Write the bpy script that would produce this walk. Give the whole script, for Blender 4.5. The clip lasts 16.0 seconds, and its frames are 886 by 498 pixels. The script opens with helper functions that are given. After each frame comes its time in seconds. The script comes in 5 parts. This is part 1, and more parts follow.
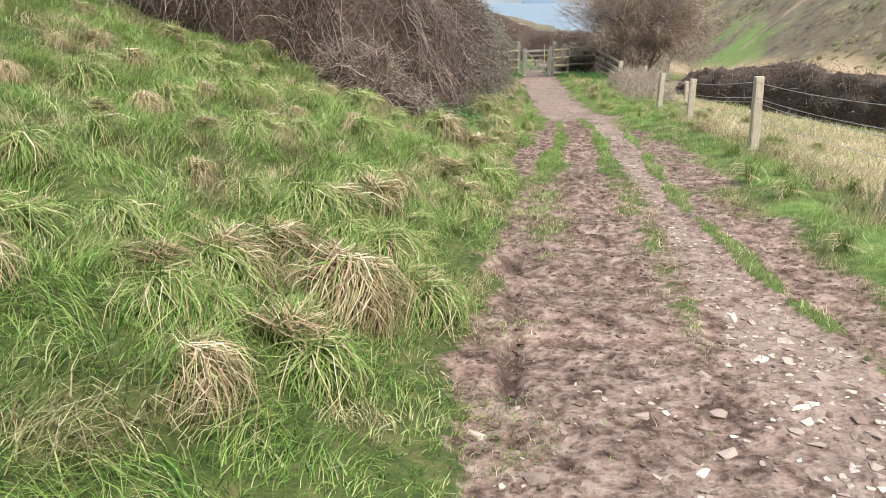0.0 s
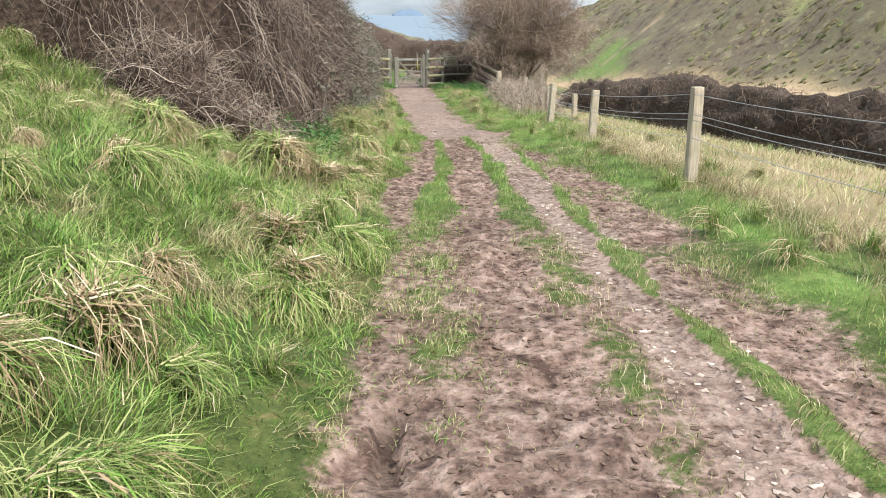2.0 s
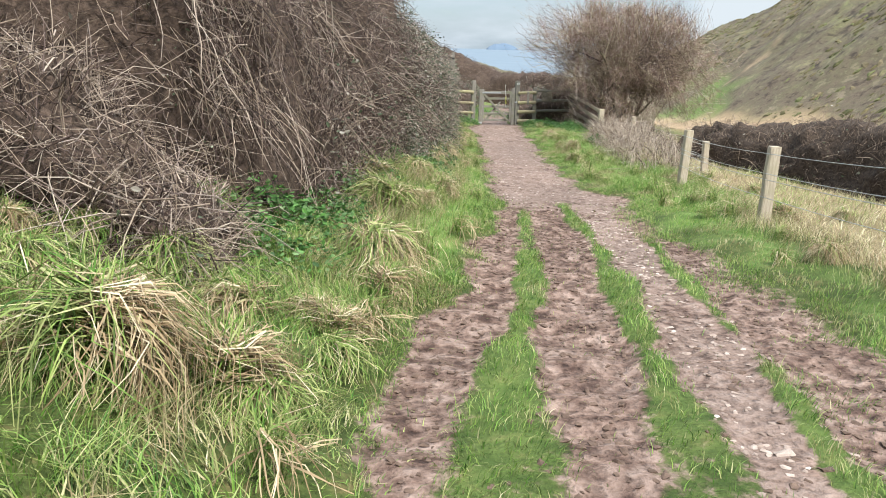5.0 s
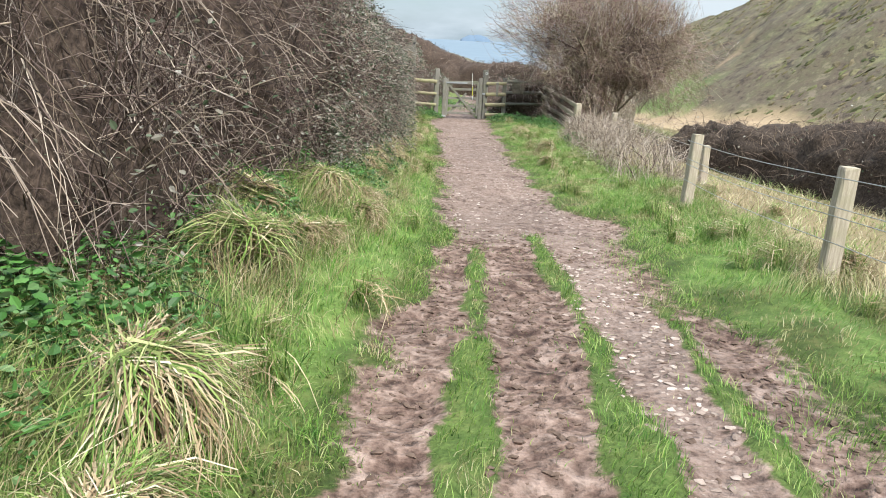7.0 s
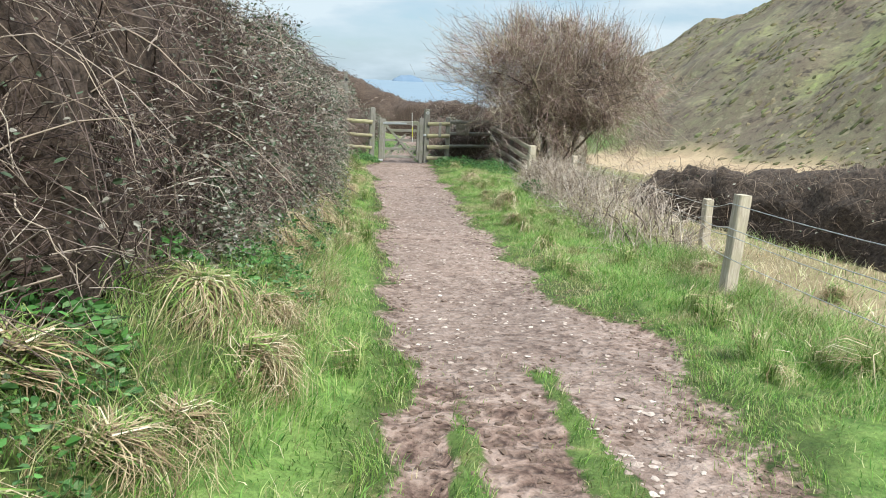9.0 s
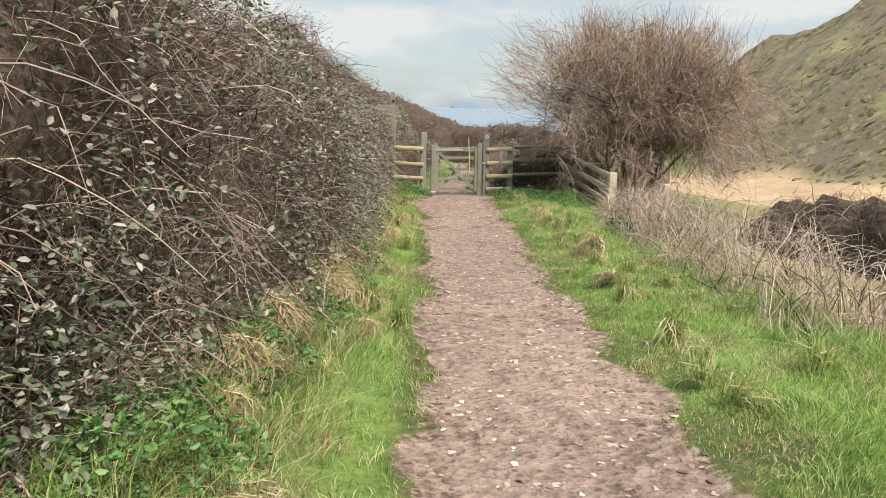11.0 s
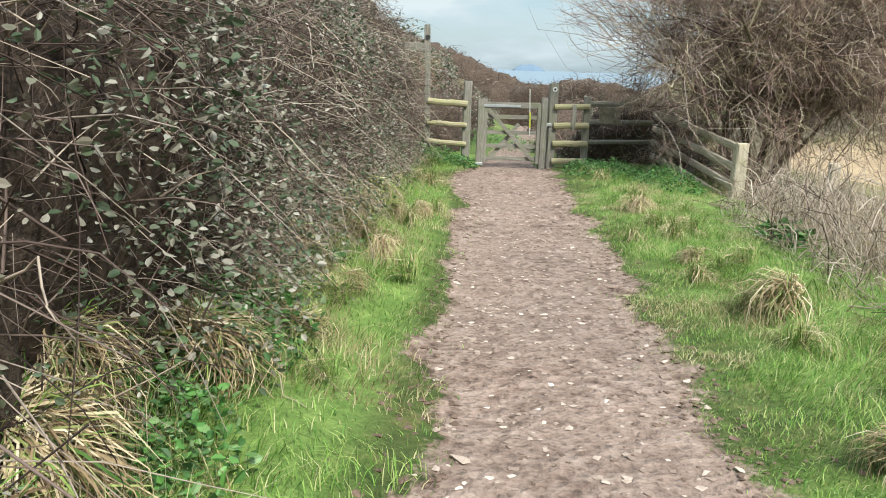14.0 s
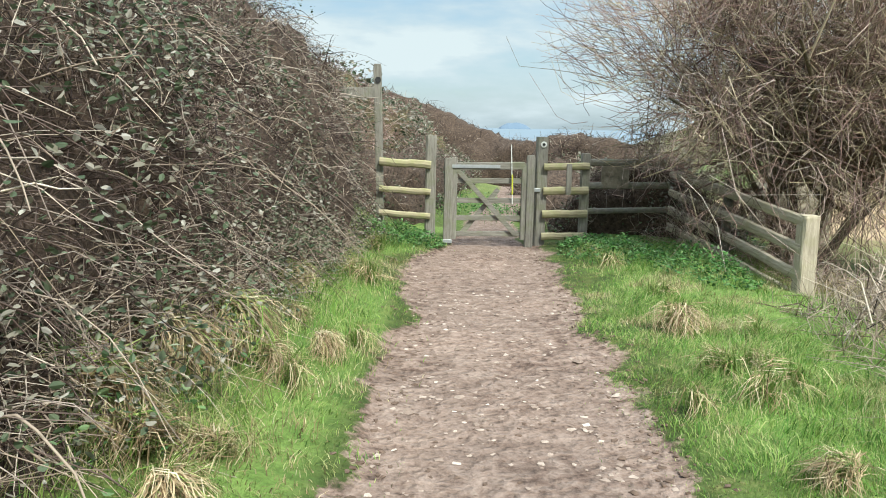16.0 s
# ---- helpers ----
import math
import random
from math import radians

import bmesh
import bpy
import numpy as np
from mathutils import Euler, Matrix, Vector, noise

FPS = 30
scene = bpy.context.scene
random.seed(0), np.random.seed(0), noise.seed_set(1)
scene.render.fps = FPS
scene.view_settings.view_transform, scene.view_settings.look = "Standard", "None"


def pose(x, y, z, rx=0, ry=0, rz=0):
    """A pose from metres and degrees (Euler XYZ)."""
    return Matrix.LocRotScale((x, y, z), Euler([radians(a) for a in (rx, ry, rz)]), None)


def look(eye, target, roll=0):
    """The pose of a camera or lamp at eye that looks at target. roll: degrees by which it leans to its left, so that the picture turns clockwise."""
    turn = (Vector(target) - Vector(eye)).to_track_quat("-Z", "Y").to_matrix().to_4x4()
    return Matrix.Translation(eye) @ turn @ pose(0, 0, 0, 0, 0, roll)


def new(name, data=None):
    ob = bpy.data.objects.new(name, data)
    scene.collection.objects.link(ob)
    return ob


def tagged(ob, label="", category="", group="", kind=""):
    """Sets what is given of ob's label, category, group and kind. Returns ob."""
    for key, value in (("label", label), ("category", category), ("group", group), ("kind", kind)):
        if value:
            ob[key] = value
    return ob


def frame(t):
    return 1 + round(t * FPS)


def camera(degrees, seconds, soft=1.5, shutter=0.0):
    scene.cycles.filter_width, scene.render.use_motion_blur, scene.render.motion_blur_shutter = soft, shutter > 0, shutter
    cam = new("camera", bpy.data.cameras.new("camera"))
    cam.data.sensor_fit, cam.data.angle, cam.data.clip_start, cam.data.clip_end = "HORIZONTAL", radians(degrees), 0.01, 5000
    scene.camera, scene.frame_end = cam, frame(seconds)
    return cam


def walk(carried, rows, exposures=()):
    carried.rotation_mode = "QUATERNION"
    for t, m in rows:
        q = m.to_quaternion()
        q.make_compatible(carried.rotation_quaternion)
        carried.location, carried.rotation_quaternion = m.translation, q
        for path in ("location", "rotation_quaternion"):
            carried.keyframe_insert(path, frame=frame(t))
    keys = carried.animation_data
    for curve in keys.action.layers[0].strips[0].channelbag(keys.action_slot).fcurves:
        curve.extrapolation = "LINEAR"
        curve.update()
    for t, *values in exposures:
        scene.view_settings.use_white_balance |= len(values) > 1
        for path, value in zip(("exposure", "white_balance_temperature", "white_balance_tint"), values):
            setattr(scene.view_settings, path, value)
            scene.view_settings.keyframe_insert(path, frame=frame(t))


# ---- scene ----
cam = camera(59.3, 16.0, 1.0)
METRES, EYE, TILT, LEAN, TURN = 24.0, 1.83, -17.8, 1.0, 0.0
ROWS = [
    (0.0, 0.0, 0.0, 0.0, 0.0, 0.0, -0.0),
    (0.5, 0.0019, 0.0312, 0.0069, -4.24, -0.27, 2.78),
    (1.0, 0.0051, 0.0595, 0.0127, -7.21, -0.66, 3.68),
    (1.5, 0.009, 0.0884, 0.019, -8.89, -0.39, 3.07),
    (2.0, 0.0127, 0.1182, 0.0246, -9.05, 0.69, 1.51),
    (2.5, 0.0186, 0.1486, 0.0317, -7.65, 2.28, -0.37),
    (3.0, 0.0241, 0.1767, 0.0396, -5.63, 3.94, -1.92),
    (5.5, 0.0448, 0.3173, 0.0759, -2.88, 2.83, -1.37),
    (6.0, 0.0498, 0.3442, 0.0828, -4.88, 2.68, -1.29),
    (6.5, 0.0569, 0.3731, 0.0897, -6.03, 2.33, -1.76),
    (7.0, 0.0632, 0.4006, 0.0963, -5.15, 2.42, -2.12),
    (7.5, 0.0671, 0.4274, 0.1035, -3.45, 3.1, -1.78),
    (8.0, 0.0675, 0.4548, 0.111, -3.56, 4.74, -0.06),
    (8.5, 0.0683, 0.4848, 0.1196, -8.06, 5.29, 1.23),
    (9.0, 0.0683, 0.5115, 0.1261, -9.78, 5.32, -0.61),
    (11.5, 0.0916, 0.6632, 0.1643, -4.86, 7.37, -0.31),
    (12.0, 0.0962, 0.6967, 0.1713, -8.22, 6.7, -0.67),
    (12.5, 0.0988, 0.7294, 0.1797, -6.75, 5.61, -0.83),
    (13.0, 0.1001, 0.7631, 0.1854, -3.94, 2.38, -1.6),
    (13.5, 0.104, 0.7953, 0.194, -2.03, 2.13, -3.08),
    (14.0, 0.1105, 0.828, 0.203, -1.38, 4.36, -2.68),
    (14.5, 0.1172, 0.8609, 0.2136, -2.58, 7.48, -0.61),
    (15.0, 0.1223, 0.8939, 0.2228, -1.86, 8.77, -0.76),
    (15.5, 0.125, 0.9274, 0.2309, -2.53, 8.19, -1.91),
    (16.0, 0.1299, 0.9597, 0.2404, -2.03, 8.58, -1.72),
]
walk(cam, [(t, pose(0, 0, EYE, TILT, LEAN, TURN) @ pose(METRES * x, METRES * y, METRES * z, 90 + pitch, roll, yaw)) for t, x, y, z, yaw, pitch, roll in ROWS],
     [(0.0, 0.54, 6500, 9), (2.5, 0.6, 6450, 8), (7.0, 0.6, 6250, 6), (9.0, 0.6, 6100, 2), (11.3, 0.55, 7100, 9), (12.7, 0.55, 7100, 9), (13.5, 0.6, 6600, 5),
      (14.5, 0.62, 6350, -1), (16.0, 0.62, 6350, -1)])

# ---- light ----
SUN_EL, SUN_ROT = radians(54), radians(150)
world = bpy.data.worlds.new("sky")
scene.world = world
world.use_nodes = True
wn, wl = world.node_tree.nodes, world.node_tree.links
sky = wn.new("ShaderNodeTexSky")
sky.sky_type, sky.sun_disc, sky.sun_elevation, sky.sun_rotation = "NISHITA", False, SUN_EL, SUN_ROT
coord = wn.new("ShaderNodeTexCoord")
mapping = wn.new("ShaderNodeMapping")
mapping.inputs["Scale"].default_value = (1.6, 1.6, 6.0)
cloud = wn.new("ShaderNodeTexNoise")
cloud.inputs["Scale"].default_value, cloud.inputs["Detail"].default_value, cloud.inputs["Roughness"].default_value = 2.3, 6, 0.55
ramp = wn.new("ShaderNodeValToRGB")
ramp.color_ramp.elements[0].position, ramp.color_ramp.elements[1].position = 0.38, 0.56
ramp.color_ramp.elements[0].color, ramp.color_ramp.elements[1].color = (0.6, 0.6, 0.6, 1), (0.98, 0.98, 0.98, 1)
cloudcol = wn.new("ShaderNodeValToRGB")
cloudcol.color_ramp.elements[0].position, cloudcol.color_ramp.elements[1].position = 0.41, 0.59
cloudcol.color_ramp.elements[0].color, cloudcol.color_ramp.elements[1].color = (2.4, 3.05, 3.85, 1), (4.35, 4.7, 5.05, 1)
height = wn.new("ShaderNodeSeparateXYZ")
zenith = wn.new("ShaderNodeMapRange")
zenith.inputs["From Min"].default_value, zenith.inputs["From Max"].default_value = 0.15, 0.9
zenith.inputs["To Min"].default_value, zenith.inputs["To Max"].default_value = 1.0, 2.7
lit = wn.new("ShaderNodeVectorMath")
lit.operation = "SCALE"
mix = wn.new("ShaderNodeMix")
mix.data_type = "RGBA"
bg = wn["Background"]
wl.new(coord.outputs["Generated"], mapping.inputs["Vector"])
wl.new(mapping.outputs["Vector"], cloud.inputs["Vector"])
wl.new(cloud.outputs["Fac"], ramp.inputs["Fac"])
wl.new(cloud.outputs["Fac"], cloudcol.inputs["Fac"])
wl.new(ramp.outputs["Color"], mix.inputs["Factor"])
wl.new(sky.outputs["Color"], mix.inputs["A"])
wl.new(coord.outputs["Generated"], height.inputs["Vector"])
wl.new(height.outputs["Z"], zenith.inputs["Value"])
wl.new(cloudcol.outputs["Color"], lit.inputs[0])
wl.new(zenith.outputs["Result"], lit.inputs["Scale"])
wl.new(lit.outputs["Vector"], mix.inputs["B"])
wl.new(mix.outputs["Result"], bg.inputs["Color"])
bg.inputs["Strength"].default_value = 0.12

sun = new("sun", bpy.data.lights.new("sun", "SUN"))
sun.data.energy, sun.data.angle, sun.data.color = 4.7, radians(7), (1.0, 0.95, 0.87)
sun.matrix_world = look((0, 0, 50), (-50 * math.sin(radians(30)), 50 * math.cos(radians(30)), 50 - 50 * math.tan(SUN_EL)))

# ---- materials ----


def material(name, rough=0.9, spec=0.3):
    m = bpy.data.materials.new(name)
    m.use_nodes = True
    b = m.node_tree.nodes["Principled BSDF"]
    b.inputs["Roughness"].default_value = rough
    b.inputs["Specular IOR Level"].default_value = spec
    return m, m.node_tree.nodes, m.node_tree.links, b


def ramp_node(n, stops):
    r = n.new("ShaderNodeValToRGB")
    e = r.color_ramp.elements
    while len(e) < len(stops):
        e.new(0.5)
    for k, (p, c) in enumerate(stops):
        e[k].position, e[k].color = p, (*c, 1)
    return r


def noise_node(n, l, scale, detail=5, rough=0.6, stretch=None):
    t = n.new("ShaderNodeTexCoord")
    s = n.new("ShaderNodeTexNoise")
    s.inputs["Scale"].default_value, s.inputs["Detail"].default_value, s.inputs["Roughness"].default_value = scale, detail, rough
    if stretch:
        mp = n.new("ShaderNodeMapping")
        mp.inputs["Scale"].default_value = stretch
        l.new(t.outputs["Object"], mp.inputs["Vector"])
        l.new(mp.outputs["Vector"], s.inputs["Vector"])
    else:
        l.new(t.outputs["Object"], s.inputs["Vector"])
    return s


def mix_node(n, l, fac, a, b, blend="MIX"):
    m = n.new("ShaderNodeMix")
    m.data_type, m.blend_type = "RGBA", blend
    for key, v in (("Factor", fac), ("A", a), ("B", b)):
        if isinstance(v, (int, float)):
            m.inputs[key].default_value = v
        elif isinstance(v, tuple):
            m.inputs[key].default_value = (*v, 1)
        else:
            l.new(v, m.inputs[key])
    return m.outputs["Result"]


def bump(n, l, b, height, strength, distance):
    u = n.new("ShaderNodeBump")
    u.inputs["Strength"].default_value, u.inputs["Distance"].default_value = strength, distance
    l.new(height, u.inputs["Height"])
    l.new(u.outputs["Normal"], b.inputs["Normal"])


def attr(n, name):
    a = n.new("ShaderNodeAttribute")
    a.attribute_name = name
    return a.outputs["Fac"]


def strand_material(name, stops, rough=0.6, spec=0.25, tone_stops=None, translucent=0.0, grain=0.0):
    """Blades, stems and leaves: every island has its own colour; tone turns patches to a second range."""
    m, n, l, b = material(name, rough, spec)
    g = n.new("ShaderNodeNewGeometry")
    r = ramp_node(n, stops)
    l.new(g.outputs["Random Per Island"], r.inputs["Fac"])
    col = r.outputs["Color"]
    if tone_stops:
        r2 = ramp_node(n, tone_stops)
        l.new(g.outputs["Random Per Island"], r2.inputs["Fac"])
        col = mix_node(n, l, attr(n, "tone"), col, r2.outputs["Color"])
    if grain:
        s = noise_node(n, l, grain, 3)
        rr = ramp_node(n, [(0.3, (0.55, 0.55, 0.55)), (0.7, (1.25, 1.25, 1.25))])
        l.new(s.outputs["Fac"], rr.inputs["Fac"])
        col = mix_node(n, l, 1.0, col, rr.outputs["Color"], "MULTIPLY")
    l.new(col, b.inputs["Base Color"])
    if translucent:
        t = n.new("ShaderNodeBsdfTranslucent")
        l.new(col, t.inputs["Color"])
        x = n.new("ShaderNodeMixShader")
        x.inputs["Fac"].default_value = translucent
        l.new(b.outputs["BSDF"], x.inputs[1])
        l.new(t.outputs["BSDF"], x.inputs[2])
        l.new(x.outputs["Shader"], n["Material Output"].inputs["Surface"])
    return m


GREEN = [(0.0, (0.035, 0.095, 0.018)), (0.3, (0.095, 0.21, 0.034)), (0.55, (0.175, 0.315, 0.055)), (0.8, (0.26, 0.385, 0.09)), (0.94, (0.37, 0.42, 0.14)), (1.0, (0.52, 0.46, 0.27))]
STRAW = [(0.0, (0.13, 0.085, 0.05)), (0.3, (0.3, 0.215, 0.125)), (0.65, (0.47, 0.36, 0.225)), (0.9, (0.6, 0.49, 0.335)), (1.0, (0.74, 0.64, 0.48))]
STEM = [(0.0, (0.022, 0.014, 0.012)), (0.45, (0.07, 0.045, 0.038)), (0.78, (0.145, 0.104, 0.09)), (1.0, (0.34, 0.28, 0.245))]
grass_mat = strand_material("grass_blades", GREEN, 0.5, 0.3, STRAW, 0.3)
LUSH = [(0.0, (0.04, 0.115, 0.02)), (0.3, (0.115, 0.25, 0.044)), (0.6, (0.2, 0.35, 0.072)), (0.85, (0.3, 0.42, 0.105)), (0.95, (0.42, 0.43, 0.18)), (1.0, (0.52, 0.46, 0.28))]
lush_mat = strand_material("verge_blades", LUSH, 0.55, 0.25, STRAW, 0.35)
FIELD = [(0.0, (0.28, 0.215, 0.125)), (0.4, (0.52, 0.415, 0.26)), (0.8, (0.69, 0.58, 0.4)), (1.0, (0.78, 0.69, 0.52))]
field_mat = strand_material("field_blades", LUSH, 0.6, 0.2, FIELD, 0.3)
straw_mat = strand_material("dry_grass", STRAW, 0.7, 0.2, GREEN, 0.25)
stem_mat = strand_material("bramble_stems", STEM, 0.75, 0.25, [(0.0, (0.25, 0.19, 0.14)), (0.5, (0.42, 0.335, 0.265)), (1.0, (0.62, 0.53, 0.45))])
twig_mat = strand_material("hawthorn_twigs", [(0.0, (0.065, 0.04, 0.036)), (0.45, (0.235, 0.148, 0.128)), (0.8, (0.385, 0.28, 0.25)), (1.0, (0.56, 0.47, 0.42))], 0.8, 0.2,
                           [(0.0, (0.08, 0.062, 0.04)), (0.6, (0.31, 0.255, 0.165)), (1.0, (0.55, 0.47, 0.35))])
dark_mat = strand_material("hedge_and_shaded_twigs", [(0.0, (0.06, 0.042, 0.033)), (0.5, (0.165, 0.12, 0.094)), (1.0, (0.32, 0.25, 0.195))], 0.8, 0.2)
leaf_mat = strand_material("bramble_leaves", [(0.0, (0.045, 0.07, 0.035)), (0.4, (0.1, 0.125, 0.075)), (0.6, (0.17, 0.15, 0.115)), (0.82, (0.25, 0.23, 0.19)), (1.0, (0.36, 0.34, 0.3))], 0.55, 0.35,
                           [(0.0, (0.03, 0.085, 0.018)), (0.6, (0.065, 0.17, 0.034)), (1.0, (0.13, 0.29, 0.07))], 0.2)


def ground_material():
    m, n, l, b = material("ground", 0.92, 0.2)
    big, mid, fine = noise_node(n, l, 0.7, 4), noise_node(n, l, 8, 6, 0.62), noise_node(n, l, 45, 4, 0.65)
    mud = ramp_node(n, [(0.36, (0.06, 0.036, 0.029)), (0.45, (0.135, 0.088, 0.071)), (0.54, (0.205, 0.142, 0.117)), (0.66, (0.285, 0.21, 0.178))])
    l.new(mid.outputs["Fac"], mud.inputs["Fac"])
    tread = ramp_node(n, [(0.32, (0.15, 0.104, 0.086)), (0.5, (0.222, 0.161, 0.136)), (0.68, (0.29, 0.22, 0.19))])
    l.new(mid.outputs["Fac"], tread.inputs["Fac"])
    soil = ramp_node(n, [(0.3, (0.03, 0.048, 0.012)), (0.55, (0.065, 0.085, 0.024)), (0.75, (0.15, 0.12, 0.055))])
    l.new(mid.outputs["Fac"], soil.inputs["Fac"])
    litter = ramp_node(n, [(0.35, (0.03, 0.022, 0.016)), (0.7, (0.09, 0.065, 0.045))])
    l.new(mid.outputs["Fac"], litter.inputs["Fac"])
    far = ramp_node(n, [(0.35, (0.13, 0.14, 0.05)), (0.5, (0.17, 0.15, 0.07)), (0.62, (0.2, 0.14, 0.08)), (0.75, (0.12, 0.17, 0.045))])
    fn = noise_node(n, l, 0.09, 8, 0.7, (1, 1, 2.5))
    l.new(fn.outputs["Fac"], far.inputs["Fac"])
    hill = ramp_node(n, [(0.38, (0.04, 0.036, 0.022)), (0.44, (0.1, 0.085, 0.048)), (0.49, (0.18, 0.165, 0.07)), (0.53, (0.11, 0.098, 0.055)), (0.58, (0.2, 0.205, 0.075)), (0.64, (0.13, 0.12, 0.06))])
    hn = noise_node(n, l, 0.22, 9, 0.78, (0.8, 1, 1.6))
    hb = noise_node(n, l, 0.035, 4, 0.6)
    l.new(hn.outputs["Fac"], hill.inputs["Fac"])
    hshade = ramp_node(n, [(0.38, (0.98, 0.86, 1.1)), (0.5, (1.12, 1.08, 1.4)), (0.62, (1.25, 1.4, 1.25))])
    l.new(hb.outputs["Fac"], hshade.inputs["Fac"])
    hillc = mix_node(n, l, 1.0, hill.outputs["Color"], hshade.outputs["Color"], "MULTIPLY")
    heath = ramp_node(n, [(0.4, (0.06, 0.045, 0.034)), (0.48, (0.13, 0.1, 0.075)), (0.54, (0.105, 0.09, 0.058)), (0.62, (0.2, 0.16, 0.118))])
    l.new(hn.outputs["Fac"], heath.inputs["Fac"])
    hillc = mix_node(n, l, attr(n, "heath"), hillc, heath.outputs["Color"])
    reed = ramp_node(n, [(0.35, (0.25, 0.175, 0.11)), (0.55, (0.36, 0.265, 0.17)), (0.75, (0.32, 0.25, 0.145))])
    l.new(fn.outputs["Fac"], reed.inputs["Fac"])
    green = ramp_node(n, [(0.3, (0.08, 0.145, 0.03)), (0.7, (0.18, 0.26, 0.07))])
    l.new(mid.outputs["Fac"], green.inputs["Fac"])
    def crisp(name, gain=3.2):
        """The share with a ragged edge."""
        jit = n.new("ShaderNodeMath")
        jit.operation = "MULTIPLY_ADD"
        jit.inputs[1].default_value, jit.inputs[2].default_value = 1.5, -0.75
        l.new(edge.outputs["Fac"], jit.inputs[0])
        sm = n.new("ShaderNodeMath")
        sm.operation = "ADD"
        l.new(attr(n, name), sm.inputs[0])
        l.new(jit.outputs["Value"], sm.inputs[1])
        out = n.new("ShaderNodeMath")
        out.operation, out.use_clamp = "MULTIPLY_ADD", True
        out.inputs[1].default_value, out.inputs[2].default_value = gain, 0.5 - 0.5 * gain
        l.new(sm.outputs["Value"], out.inputs[0])
        return out.outputs["Value"]
    edge = noise_node(n, l, 16, 6, 0.7)
    c = mix_node(n, l, attr(n, "litter"), soil.outputs["Color"], litter.outputs["Color"])
    c = mix_node(n, l, attr(n, "far"), c, far.outputs["Color"])
    c = mix_node(n, l, attr(n, "hill"), c, hillc)
    c = mix_node(n, l, attr(n, "reed"), c, reed.outputs["Color"])
    c = mix_node(n, l, attr(n, "lush"), c, green.outputs["Color"])
    vor = n.new("ShaderNodeTexVoronoi")
    vor.feature = "SMOOTH_F1"
    vor.inputs["Scale"].default_value = 19.0
    warp = n.new("ShaderNodeVectorMath")
    warp.operation = "MULTIPLY_ADD"
    warp.inputs[1].default_value = (0.12, 0.12, 0.12)
    tco = n.new("ShaderNodeTexCoord")
    l.new(mid.outputs["Color"], warp.inputs[0])
    l.new(tco.outputs["Object"], warp.inputs[2])
    l.new(warp.outputs["Vector"], vor.inputs["Vector"])
    pits = ramp_node(n, [(0.14, (0.38, 0.35, 0.33)), (0.3, (0.95, 0.95, 0.95)), (0.6, (1.25, 1.25, 1.25))])
    l.new(vor.outputs["Distance"], pits.inputs["Fac"])
    mudc = mix_node(n, l, 0.6, mud.outputs["Color"], pits.outputs["Color"], "MULTIPLY")
    c = mix_node(n, l, crisp("mud"), c, mudc)
    c = mix_node(n, l, crisp("tread", 2.0), c, mix_node(n, l, 0.15, tread.outputs["Color"], pits.outputs["Color"], "MULTIPLY"))
    # the rut's mask turns its groove dark brown
    c = mix_node(n, l, attr(n, "rut_dark"), c, (0.05, 0.032, 0.024))
    speck = ramp_node(n, [(0.32, (0.66, 0.63, 0.61)), (0.5, (1.0, 1.0, 1.0)), (0.68, (1.22, 1.22, 1.22))])
    l.new(fine.outputs["Fac"], speck.inputs["Fac"])
    c = mix_node(n, l, 0.8, c, speck.outputs["Color"], "MULTIPLY")
    blot = ramp_node(n, [(0.3, (0.8, 0.8, 0.8)), (0.7, (1.15, 1.13, 1.1))])
    l.new(big.outputs["Fac"], blot.inputs["Fac"])
    c = mix_node(n, l, 0.8, c, blot.outputs["Color"], "MULTIPLY")
    l.new(c, b.inputs["Base Color"])
    add = n.new("ShaderNodeMath")
    add.operation = "ADD"
    l.new(mid.outputs["Fac"], add.inputs[0])
    soft = n.new("ShaderNodeMath")
    soft.operation = "MULTIPLY"
    soft.inputs[1].default_value = 0.4
    l.new(fine.outputs["Fac"], soft.inputs[0])
    l.new(soft.outputs["Value"], add.inputs[1])
    hv = n.new("ShaderNodeMath")
    hv.operation = "MULTIPLY"
    l.new(vor.outputs["Distance"], hv.inputs[0])
    l.new(attr(n, "mud"), hv.inputs[1])
    tot = n.new("ShaderNodeMath")
    tot.operation = "ADD"
    l.new(add.outputs["Value"], tot.inputs[0])
    l.new(hv.outputs["Value"], tot.inputs[1])
    bump(n, l, b, tot.outputs["Value"], 0.8, 0.04)
    return m


def wood_material(name, dark, light, green, rough=0.85, along=(6, 6, 0.5)):
    m, n, l, b = material(name, rough, 0.2)
    grain = noise_node(n, l, 9, 6, 0.7, along)
    blotch = noise_node(n, l, 5, 4)
    r = ramp_node(n, [(0.3, dark), (0.7, light)])
    l.new(grain.outputs["Fac"], r.inputs["Fac"])
    g = ramp_node(n, [(0.48, (0, 0, 0)), (0.7, (0.75, 0.75, 0.75))])
    l.new(blotch.outputs["Fac"], g.inputs["Fac"])
    l.new(mix_node(n, l, g.outputs["Color"], r.outputs["Color"], green), b.inputs["Base Color"])
    bump(n, l, b, grain.outputs["Fac"], 0.5, 0.01)
    return m


def speckled(name, lo, hi, scale, rough=0.9, strength=0.4, dist=0.01, metal=0.0):
    m, n, l, b = material(name, rough, 0.25)
    s = noise_node(n, l, scale, 6, 0.65)
    r = ramp_node(n, [(0.3, lo), (0.7, hi)])
    l.new(s.outputs["Fac"], r.inputs["Fac"])
    l.new(r.outputs["Color"], b.inputs["Base Color"])
    b.inputs["Metallic"].default_value = metal
    bump(n, l, b, s.outputs["Fac"], strength, dist)
    return m


